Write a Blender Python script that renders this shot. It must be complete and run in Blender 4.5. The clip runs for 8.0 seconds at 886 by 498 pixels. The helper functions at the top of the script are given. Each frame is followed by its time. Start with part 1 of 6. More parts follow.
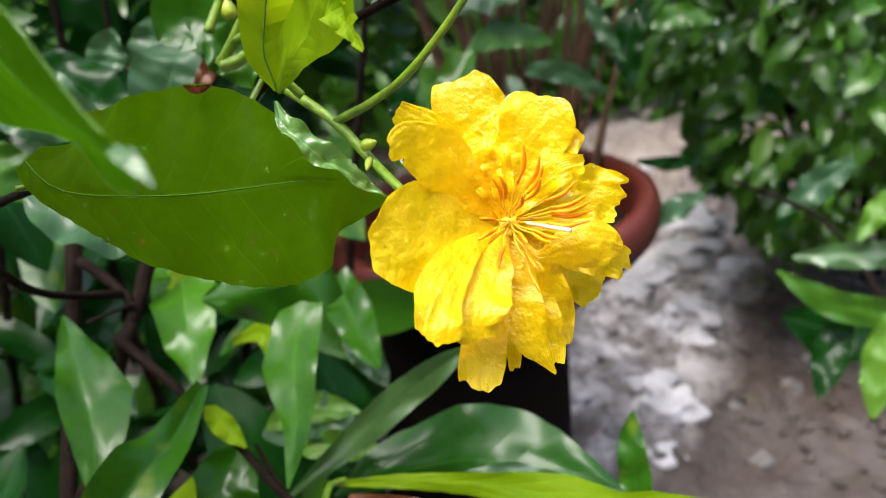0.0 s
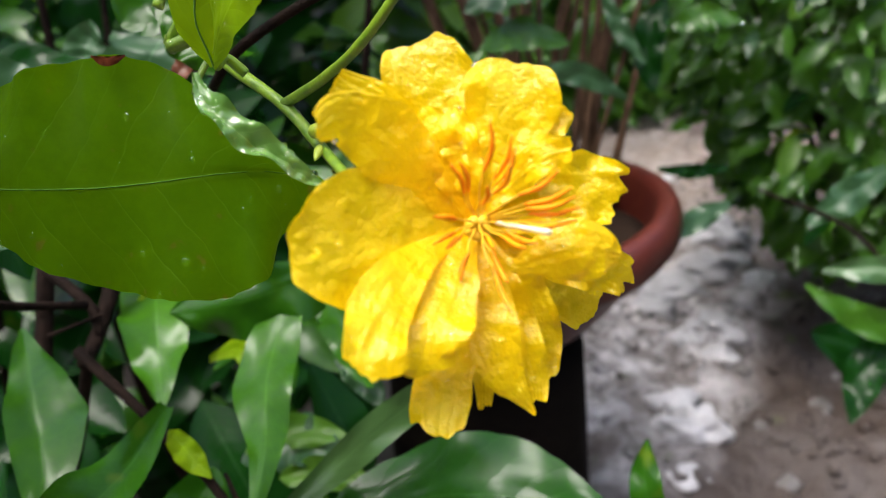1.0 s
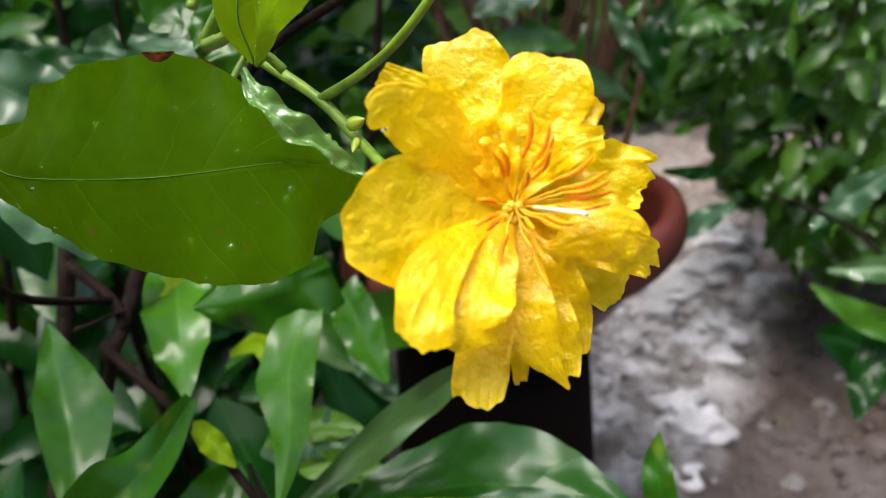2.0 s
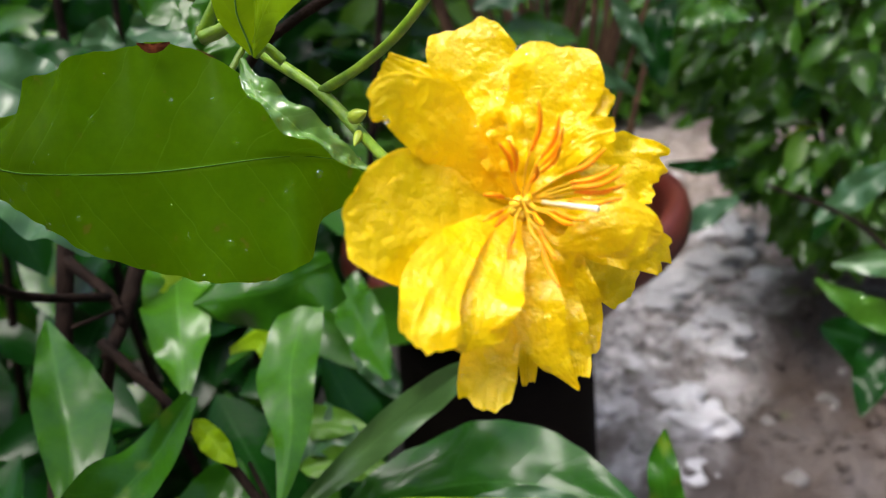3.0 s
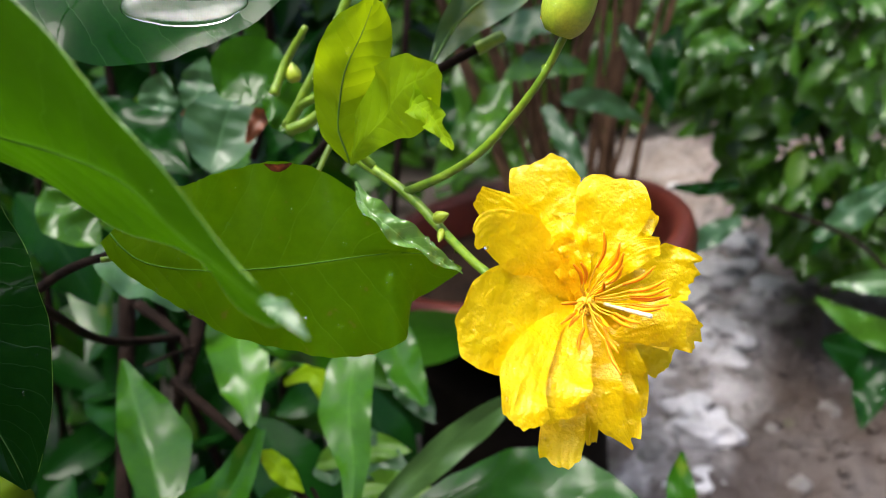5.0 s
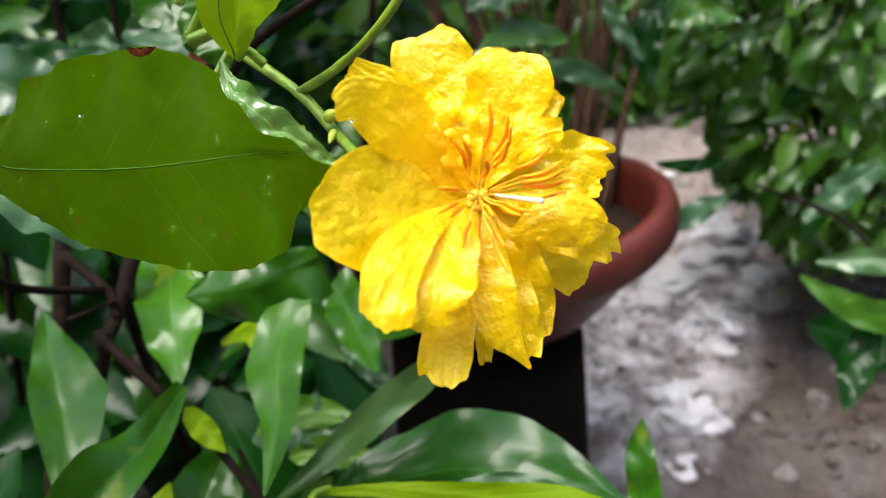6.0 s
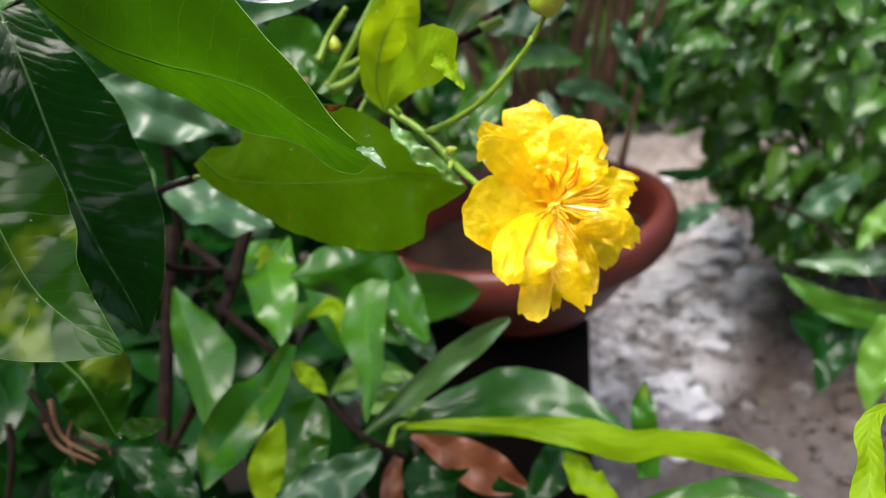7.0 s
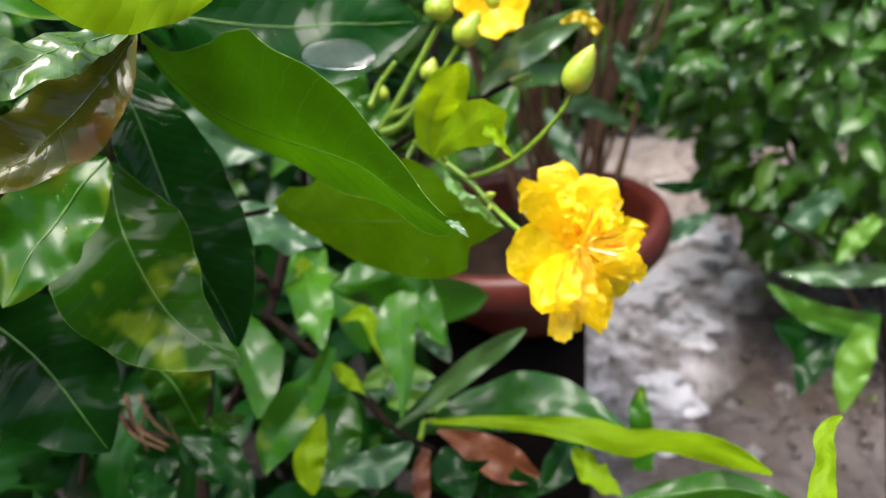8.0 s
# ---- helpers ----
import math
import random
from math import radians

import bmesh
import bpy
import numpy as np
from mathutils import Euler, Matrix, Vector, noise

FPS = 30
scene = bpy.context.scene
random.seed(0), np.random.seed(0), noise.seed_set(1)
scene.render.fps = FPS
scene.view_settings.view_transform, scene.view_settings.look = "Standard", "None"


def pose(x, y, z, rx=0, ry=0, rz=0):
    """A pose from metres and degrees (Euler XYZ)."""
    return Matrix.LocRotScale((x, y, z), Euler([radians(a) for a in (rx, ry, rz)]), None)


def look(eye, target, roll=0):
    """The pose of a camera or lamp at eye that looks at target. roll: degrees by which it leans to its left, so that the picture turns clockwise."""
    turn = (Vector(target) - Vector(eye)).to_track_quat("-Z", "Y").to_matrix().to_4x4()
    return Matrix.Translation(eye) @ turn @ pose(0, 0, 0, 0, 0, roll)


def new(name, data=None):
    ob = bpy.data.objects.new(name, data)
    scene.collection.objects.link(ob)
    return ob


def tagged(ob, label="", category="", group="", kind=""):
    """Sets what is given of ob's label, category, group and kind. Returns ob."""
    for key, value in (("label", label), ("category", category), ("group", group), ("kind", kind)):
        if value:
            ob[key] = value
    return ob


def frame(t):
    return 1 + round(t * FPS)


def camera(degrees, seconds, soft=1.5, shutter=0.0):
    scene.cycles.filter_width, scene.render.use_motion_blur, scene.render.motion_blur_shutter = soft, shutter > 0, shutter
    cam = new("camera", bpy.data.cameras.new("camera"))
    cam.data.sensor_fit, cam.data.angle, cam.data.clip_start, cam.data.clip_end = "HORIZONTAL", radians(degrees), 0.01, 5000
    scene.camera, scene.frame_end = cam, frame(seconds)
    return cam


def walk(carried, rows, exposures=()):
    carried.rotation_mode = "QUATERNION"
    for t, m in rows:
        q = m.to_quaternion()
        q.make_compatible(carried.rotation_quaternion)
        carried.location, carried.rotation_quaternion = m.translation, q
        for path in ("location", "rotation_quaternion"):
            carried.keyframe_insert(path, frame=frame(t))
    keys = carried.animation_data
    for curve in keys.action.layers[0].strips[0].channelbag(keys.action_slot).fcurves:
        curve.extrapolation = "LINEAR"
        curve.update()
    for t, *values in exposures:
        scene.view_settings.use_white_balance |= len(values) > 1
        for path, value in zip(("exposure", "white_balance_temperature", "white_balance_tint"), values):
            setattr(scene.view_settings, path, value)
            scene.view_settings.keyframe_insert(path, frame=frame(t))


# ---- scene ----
cam = camera(55.0, 8.0, soft=0.7)
cam.data.dof.use_dof = True
cam.data.dof.focus_distance = 0.156
cam.data.dof.aperture_fstop = 22.0
PATH = [
    (0.0, (-0.0015, -0.1351, 0.6375), (-0.0218, 0.1364, 0.5115), -3.74),
    (0.5, (0.0037, -0.1141, 0.6235), (-0.0221, 0.1569, 0.4975), -4.33),
    (1.0, (0.0063, -0.1069, 0.6234), (-0.0217, 0.1658, 0.5015), -3.97),
    (1.5, (0.0061, -0.1087, 0.6261), (-0.0208, 0.1650, 0.5064), -4.29),
    (2.0, (0.0013, -0.1150, 0.6237), (-0.0269, 0.1583, 0.5035), -4.06),
    (3.5, (0.0002, -0.1097, 0.6223), (-0.0285, 0.1626, 0.4999), -4.30),
    (4.0, (-0.0010, -0.1208, 0.6297), (-0.0262, 0.1524, 0.5082), -3.87),
    (5.3, (-0.0116, -0.1375, 0.6529), (-0.0409, 0.1353, 0.5316), -4.86),
    (5.5, (-0.0055, -0.1389, 0.6511), (-0.0332, 0.1340, 0.5295), -4.73),
    (5.7, (-0.0009, -0.1387, 0.6469), (-0.0220, 0.1332, 0.5218), -4.26),
    (6.0, (0.0070, -0.1206, 0.6248), (-0.0216, 0.1518, 0.5025), -4.12),
    (6.2, (0.0062, -0.1306, 0.6322), (-0.0215, 0.1422, 0.5105), -3.31),
    (6.5, (-0.0047, -0.1670, 0.6492), (-0.0346, 0.1062, 0.5289), -3.41),
    (7.0, (-0.0082, -0.1992, 0.6576), (-0.0360, 0.0732, 0.5350), -3.04),
    (7.5, (-0.0115, -0.1977, 0.6608), (-0.0355, 0.0726, 0.5329), -1.54),
    (7.8, (-0.0181, -0.2108, 0.6754), (-0.0410, 0.0602, 0.5489), -2.38),
    (8.0, (-0.0206, -0.2389, 0.6892), (-0.0448, 0.0325, 0.5637), -1.65),
]
walk(cam, [(t, look(eye, target, roll)) for t, eye, target, roll in PATH],
     exposures=[(0.0, 1.26), (0.9, 1.09), (3.6, 1.10), (5.4, 1.26), (7.0, 1.3), (8.0, 1.36)])

# ---- daylight ----
SUN_FROM = Vector((-0.24, -0.20, 0.95)).normalized()
world = bpy.data.worlds.new("sky")
scene.world = world
world.use_nodes = True
wn = world.node_tree.nodes
sky = wn.new("ShaderNodeTexSky")
sky.sky_type = "NISHITA"
sky.sun_disc = False
sky.sun_elevation = math.asin(SUN_FROM.z)
sky.sun_rotation = math.atan2(SUN_FROM.x, SUN_FROM.y)
sky.air_density, sky.dust_density, sky.ozone_density = 1.0, 8.0, 4.0
wn["Background"].inputs["Strength"].default_value = 0.185
world.node_tree.links.new(sky.outputs["Color"], wn["Background"].inputs["Color"])
sun = new("sun", bpy.data.lights.new("sun", "SUN"))
sun.data.energy = 1.7
sun.data.angle = radians(34.0)
sun.data.color = (1.0, 0.985, 0.94)
sun.matrix_world = look(SUN_FROM * 5, (0, 0, 0))

# ---- materials ----
class Shader:
    """A node tree with short ways to add and join nodes."""

    def __init__(self, name):
        self.material = bpy.data.materials.new(name)
        self.material.use_nodes = True
        self.nodes, self.links = self.material.node_tree.nodes, self.material.node_tree.links
        self.bsdf, self.out = self.nodes["Principled BSDF"], self.nodes["Material Output"]

    def add(self, kind, **inputs):
        node = self.nodes.new(kind)
        for key, value in inputs.items():
            self.put(value, node.inputs[key.replace("_", " ")])
        return node

    def put(self, value, socket):
        if isinstance(value, bpy.types.NodeSocket):
            self.links.new(value, socket)
        elif isinstance(value, tuple) and len(value) == 3 and socket.type == "RGBA":
            socket.default_value = (*value, 1)
        else:
            socket.default_value = value

    def math(self, operation, a, b=0.0):
        node = self.nodes.new("ShaderNodeMath")
        node.operation = operation
        self.put(a, node.inputs[0])
        self.put(b, node.inputs[1])
        return node.outputs[0]

    def mix(self, factor, a, b):
        node = self.nodes.new("ShaderNodeMix")
        node.data_type = "RGBA"
        self.put(factor, node.inputs["Factor"])
        self.put(a, node.inputs[6])
        self.put(b, node.inputs[7])
        return node.outputs[2]

    def noise(self, scale, detail=3.0, vector=None, rough=0.55):
        node = self.add("ShaderNodeTexNoise", Scale=scale, Detail=detail, Roughness=rough)
        if vector is not None:
            self.put(vector, node.inputs["Vector"])
        return node.outputs["Fac"]

    def ramp(self, value, low, high):
        node = self.add("ShaderNodeMapRange", Value=value)
        node.inputs["From Min"].default_value, node.inputs["From Max"].default_value = low, high
        return node.outputs["Result"]

    def place(self):
        return self.add("ShaderNodeNewGeometry").outputs["Position"]

    def bump(self, height, strength, distance=0.001):
        return self.add("ShaderNodeBump", Strength=strength, Distance=distance, Height=height).outputs["Normal"]


def leaf_shader(name, dark, light, through_colour, clear, rough, vein=0.3, patch=None, spots=0.0, veins=11.0, spec=0.5, relief=0.16):
    """A leaf: two greens, side veins along u and v, light through the blade, a waxy wet skin."""
    s = Shader(name)
    uv = s.add("ShaderNodeSeparateXYZ", Vector=s.add("ShaderNodeTexCoord").outputs["UV"])
    u, v = uv.outputs[0], uv.outputs[1]
    off = s.math("ABSOLUTE", s.math("SUBTRACT", v, 0.5))
    where = s.place()
    wobble = s.math("MULTIPLY", s.noise(120.0, 2.0, where), 0.05)
    along = s.math("ADD", s.math("SUBTRACT", u, s.math("MULTIPLY", off, 0.28)), wobble)
    line = s.math("ABSOLUTE", s.math("SINE", s.math("MULTIPLY", along, veins * math.pi)))
    side = s.ramp(line, 0.10, 0.0)
    middle = s.ramp(off, 0.02, 0.006)
    ribs = s.math("MAXIMUM", s.math("MULTIPLY", side, 0.6), middle)
    fine = s.noise(900.0, 2.0, where)
    broad = s.noise(30.0, 2.0, where)
    colour = s.mix(s.ramp(broad, 0.2, 0.8), dark, light)
    lit = tuple(min(1.0, c * 1.7 + 0.02) for c in light)
    colour = s.mix(s.math("MULTIPLY", ribs, vein), colour, lit)
    colour = s.mix(s.math("MULTIPLY", s.ramp(fine, 0.4, 0.75), 0.18), colour, dark)
    cells = s.ramp(s.noise(300.0, 4.0, where, 0.65), 0.38, 0.62)
    glow = s.mix(s.ramp(broad, 0.36, 0.64), through_colour, tuple(c * 0.48 for c in through_colour))
    glow = s.mix(s.math("MULTIPLY", cells, 0.30), glow, tuple(c * 0.55 for c in through_colour))
    colour = s.mix(s.math("MULTIPLY", cells, 0.35), colour, dark)
    glow = s.mix(s.math("MULTIPLY", ribs, vein * 0.8), glow, tuple(min(1.0, c * 1.25 + 0.02) for c in through_colour))
    if patch:
        mark = s.ramp(s.noise(70.0, 2.0, where), 0.56, 0.68)
        colour = s.mix(mark, colour, patch)
        glow = s.mix(mark, glow, patch)
    if spots:
        speck = s.ramp(s.noise(420.0, 1.0, where), 0.70, 0.76)
        colour = s.mix(s.math("MULTIPLY", speck, spots), colour, (0.16, 0.07, 0.02))
    quilt = s.math("ADD", s.math("MULTIPLY", line, relief), s.math("MULTIPLY", ribs, -0.05))
    height = s.math("ADD", quilt, s.math("ADD", s.math("MULTIPLY", broad, 0.02), s.math("MULTIPLY", fine, 0.03)))
    normal = s.bump(height, 0.42, 0.0012)
    s.put(colour, s.bsdf.inputs["Base Color"])
    wet = s.add("ShaderNodeMapRange", Value=s.noise(320.0, 3.0, where))
    wet.inputs["To Min"].default_value, wet.inputs["To Max"].default_value = rough * 0.8, rough * 1.2
    s.put(wet.outputs["Result"], s.bsdf.inputs["Roughness"])
    film = s.math("MULTIPLY", s.ramp(s.noise(150.0, 3.0, where), 0.3, 0.7), 0.35 * spec)
    s.put(s.math("ADD", film, 0.55 * spec), s.bsdf.inputs["Specular IOR Level"])
    s.put(normal, s.bsdf.inputs["Normal"])
    back = s.add("ShaderNodeBsdfTranslucent", Color=glow, Normal=normal)
    both = s.add("ShaderNodeMixShader", Fac=clear)
    s.links.new(s.bsdf.outputs[0], both.inputs[1])
    s.links.new(back.outputs[0], both.inputs[2])
    s.links.new(both.outputs[0], s.out.inputs["Surface"])
    return s.material


def plain_shader(name, dark, light, scale, rough, relief=0.4, fine=None, depth=0.001, spec=0.5, random_tint=0.0):
    """A rough natural surface: two colours at two scales, with relief."""
    s = Shader(name)
    where = s.place()
    broad, small = s.noise(scale, 4.0, where), s.noise(fine or scale * 9, 4.0, where)
    colour = s.mix(s.ramp(broad, 0.32, 0.68), dark, light)
    colour = s.mix(s.math("MULTIPLY", s.ramp(small, 0.35, 0.7), 0.35), colour, tuple(c * 0.6 for c in dark))
    if random_tint:
        pick = s.add("ShaderNodeObjectInfo").outputs["Random"]
        isle = s.add("ShaderNodeNewGeometry").outputs["Random Per Island"]
        both = s.math("FRACT", s.math("ADD", pick, isle))
        colour = s.mix(s.math("MULTIPLY", both, random_tint), colour, tuple(c * 0.35 for c in dark))
    s.put(colour, s.bsdf.inputs["Base Color"])
    s.bsdf.inputs["Roughness"].default_value = rough
    s.bsdf.inputs["Specular IOR Level"].default_value = spec
    s.put(s.bump(s.math("ADD", broad, s.math("MULTIPLY", small, 0.5)), relief, depth), s.bsdf.inputs["Normal"])
    return s.material


def petal_shader():
    """A thin crinkled petal: lemon yellow, warmer at its claw, waxy, with light coming through."""
    s = Shader("petal")
    uv = s.add("ShaderNodeSeparateXYZ", Vector=s.add("ShaderNodeTexCoord").outputs["UV"])
    where = s.place()
    soft, mid, fine = s.noise(190.0, 3.0, where), s.noise(640.0, 3.0, where), s.noise(1700.0, 2.0, where)
    colour = s.mix(s.ramp(soft, 0.3, 0.7), (0.90, 0.600, 0.003), (0.94, 0.70, 0.004))
    colour = s.mix(s.math("MULTIPLY", s.ramp(uv.outputs[0], 0.42, 0.0), 0.5), colour, (0.90, 0.44, 0.002))
    s.put(colour, s.bsdf.inputs["Base Color"])
    s.bsdf.inputs["Roughness"].default_value = 0.27
    s.bsdf.inputs["Specular IOR Level"].default_value = 0.5
    height = s.math("ADD", s.math("ADD", s.math("MULTIPLY", soft, 0.5), s.math("MULTIPLY", mid, 0.32)), s.math("MULTIPLY", fine, 0.10))
    normal = s.bump(height, 0.9, 0.0016)
    s.put(normal, s.bsdf.inputs["Normal"])
    back = s.add("ShaderNodeBsdfTranslucent", Color=(0.94, 0.68, 0.003), Normal=normal)
    both = s.add("ShaderNodeMixShader", Fac=0.5)
    s.links.new(s.bsdf.outputs[0], both.inputs[1])
    s.links.new(back.outputs[0], both.inputs[2])
    s.links.new(both.outputs[0], s.out.inputs["Surface"])
    return s.material


def water_shader():
    s = Shader("water")
    s.bsdf.inputs["Base Color"].default_value = (1, 1, 1, 1)
    s.bsdf.inputs["Roughness"].default_value = 0.02
    s.bsdf.inputs["IOR"].default_value = 1.33
    s.bsdf.inputs["Transmission Weight"].default_value = 1.0
    return s.material


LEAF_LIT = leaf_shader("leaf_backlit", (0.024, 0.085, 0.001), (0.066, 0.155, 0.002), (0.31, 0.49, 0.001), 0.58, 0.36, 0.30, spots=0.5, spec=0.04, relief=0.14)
LEAF_UNDER = leaf_shader("leaf_underside", (0.026, 0.10, 0.001), (0.045, 0.14, 0.002), (0.105, 0.31, 0.001), 0.55, 0.5, 0.5, veins=15.0, spec=0.05, relief=0.14)
LEAF_LIME = leaf_shader("leaf_lime", (0.14, 0.27, 0.003), (0.21, 0.35, 0.005), (0.50, 0.70, 0.004), 0.52, 0.42, 0.2, spec=0.14)
LEAF_YELLOW = leaf_shader("leaf_yellow", (0.45, 0.34, 0.01), (0.55, 0.42, 0.015), (0.65, 0.48, 0.01), 0.45, 0.40, 0.2)
# near-black green of the dark leaves; also colours in the shade of the shrub's hollows
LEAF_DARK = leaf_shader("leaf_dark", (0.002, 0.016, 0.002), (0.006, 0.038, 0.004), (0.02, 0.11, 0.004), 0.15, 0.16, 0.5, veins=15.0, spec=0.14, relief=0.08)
LEAF_VEINED = leaf_shader("leaf_veined", (0.003, 0.021, 0.003), (0.008, 0.044, 0.005), (0.025, 0.13, 0.005), 0.16, 0.13, 0.7, veins=22.0, spec=0.16, relief=0.07)
LEAF_MID = leaf_shader("leaf_mid", (0.012, 0.062, 0.003), (0.031, 0.115, 0.006), (0.08, 0.30, 0.005), 0.28, 0.22, 0.3, patch=(0.085, 0.15, 0.008), spec=0.36, relief=0.02)
LEAF_PALE = leaf_shader("leaf_pale", (0.012, 0.056, 0.003), (0.035, 0.112, 0.007), (0.08, 0.32, 0.006), 0.28, 0.22, 0.2, spec=0.36, relief=0.02)
LEAF_SILVER = leaf_shader("leaf_silver", (0.022, 0.062, 0.024), (0.048, 0.11, 0.045), (0.08, 0.24, 0.04), 0.22, 0.3, 0.7, spec=0.5, relief=0.03)
LEAF_PLAIN = leaf_shader("leaf_plain", (0.010, 0.052, 0.002), (0.026, 0.100, 0.004), (0.06, 0.27, 0.004), 0.25, 0.22, 0.25, spec=0.36, relief=0.02)
LEAF_WET = leaf_shader("leaf_wet", (0.05, 0.14, 0.02), (0.15, 0.27, 0.07), (0.20, 0.40, 0.04), 0.2, 0.09, 0.4, veins=9.0, spec=1.0, relief=0.05)
LEAF_SLIM = leaf_shader("leaf_slim", (0.035, 0.085, 0.022), (0.07, 0.14, 0.04), (0.10, 0.25, 0.04), 0.22, 0.3, 0.3, spec=0.5, relief=0.06)
LEAF_HUMP = leaf_shader("leaf_humped", (0.008, 0.046, 0.005), (0.020, 0.088, 0.010), (0.07, 0.26, 0.007), 0.25, 0.22, 0.3, veins=11.0, spec=0.36, relief=0.16)
LEAF_GLOSS = leaf_shader("leaf_gloss", (0.020, 0.085, 0.004), (0.054, 0.160, 0.008), (0.12, 0.40, 0.008), 0.28, 0.22, 0.3, spec=0.40, relief=0.02)
LEAF_SHEEN = leaf_shader("leaf_sheen", (0.04, 0.10, 0.03), (0.08, 0.16, 0.06), (0.10, 0.30, 0.03), 0.22, 0.3, 0.3, spec=1.0, relief=0.05)
LEAF_RAIN = leaf_shader("leaf_rain", (0.04, 0.10, 0.012), (0.09, 0.15, 0.03), (0.15, 0.30, 0.02), 0.22, 0.08, 0.4, veins=9.0, spec=1.0, relief=0.12)
LEAF_POOL = leaf_shader("leaf_pool", (0.003, 0.024, 0.003), (0.008, 0.050, 0.005), (0.025, 0.13, 0.005), 0.16, 0.08, 0.6, veins=13.0, spec=0.14, relief=0.20)
LEAF_BROAD = leaf_shader("leaf_broad", (0.006, 0.034, 0.002), (0.016, 0.062, 0.003), (0.05, 0.19, 0.003), 0.22, 0.15, 0.4, patch=(0.085, 0.14, 0.008), veins=13.0, spec=0.075, relief=0.10)
LEAF_OLD = leaf_shader("leaf_old", (0.034, 0.050, 0.005), (0.085, 0.075, 0.010), (0.20, 0.17, 0.015), 0.3, 0.13, 0.3, patch=(0.13, 0.07, 0.014), spots=0.7, spec=0.35, relief=0.12)
LEAF_RED = leaf_shader("leaf_red", (0.095, 0.026, 0.010), (0.17, 0.058, 0.020), (0.20, 0.06, 0.02), 0.25, 0.45, 0.3)
LEAF_BUSH = leaf_shader("leaf_bush", (0.022, 0.080, 0.007), (0.058, 0.155, 0.011), (0.11, 0.31, 0.010), 0.28, 0.26, 0.2, veins=7.0, spec=0.5)
LEAF_BUSH_BRIGHT = leaf_shader("leaf_bush_bright", (0.052, 0.154, 0.012), (0.117, 0.242, 0.020), (0.22, 0.44, 0.016), 0.34, 0.40, 0.2, veins=7.0, spec=0.5)
PETAL = petal_shader()
WATER = water_shader()
STEM = plain_shader("stem_green", (0.085, 0.18, 0.008), (0.19, 0.30, 0.016), 300.0, 0.35, 0.5, depth=0.0004)
RIB = plain_shader("midrib", (0.06, 0.16, 0.02), (0.10, 0.23, 0.035), 300.0, 0.4, 0.3, depth=0.0003)
MARGIN = plain_shader("leaf_margin", (0.10, 0.23, 0.015), (0.17, 0.33, 0.03), 400.0, 0.5, 0.3, depth=0.0002)
RIB_DARK = plain_shader("midrib_shaded", (0.035, 0.11, 0.004), (0.055, 0.15, 0.006), 300.0, 0.6, 0.3, depth=0.0003, spec=0.1)
BUD = plain_shader("bud_green", (0.20, 0.32, 0.02), (0.38, 0.42, 0.03), 180.0, 0.35, 0.4, depth=0.0005)
BARK = plain_shader("bark", (0.006, 0.004, 0.003), (0.020, 0.012, 0.009), 160.0, 0.75, 0.9, depth=0.002, spec=0.05)
CANE = plain_shader("cane", (0.040, 0.021, 0.012), (0.13, 0.075, 0.042), 60.0, 0.8, 0.8, depth=0.003, spec=0.1)
ANTHER = plain_shader("anther", (0.90, 0.25, 0.002), (0.95, 0.36, 0.003), 500.0, 0.5, 0.3, depth=0.0003, spec=0.2)
FILAMENT = plain_shader("filament", (0.86, 0.52, 0.02), (0.90, 0.62, 0.04), 500.0, 0.45, 0.3, depth=0.0003)
STYLE = plain_shader("style", (0.80, 0.74, 0.45), (0.88, 0.84, 0.62), 400.0, 0.4, 0.3, depth=0.0003)
SCORCH = plain_shader("scorch", (0.030, 0.006, 0.003), (0.085, 0.022, 0.006), 600.0, 0.9, 0.5, depth=0.0004, spec=0.05)
TERRACOTTA = plain_shader("terracotta", (0.052, 0.008, 0.005), (0.094, 0.017, 0.010), 14.0, 0.42, 0.35, fine=160.0, depth=0.002, spec=0.35)
BLACK_PLASTIC = plain_shader("black_plastic", (0.004, 0.003, 0.0025), (0.009, 0.007, 0.005), 12.0, 0.8, 0.3, fine=120.0, depth=0.002, spec=0.05)
SOIL = plain_shader("soil", (0.010, 0.006, 0.004), (0.032, 0.019, 0.012), 30.0, 0.9, 1.0, fine=220.0, depth=0.006, spec=0.08)
STONE = plain_shader("stone", (0.10, 0.09, 0.083), (0.30, 0.28, 0.27), 16.0, 0.45, 0.8, fine=140.0, depth=0.006, random_tint=0.55)
GROUND = plain_shader("ground", (0.07, 0.05, 0.04), (0.16, 0.13, 0.115), 7.0, 0.6, 1.0, fine=90.0, depth=0.01)
PLASTER = plain_shader("plaster", (0.05, 0.045, 0.04), (0.09, 0.08, 0.07), 3.0, 0.85, 0.3, fine=60.0, depth=0.004)


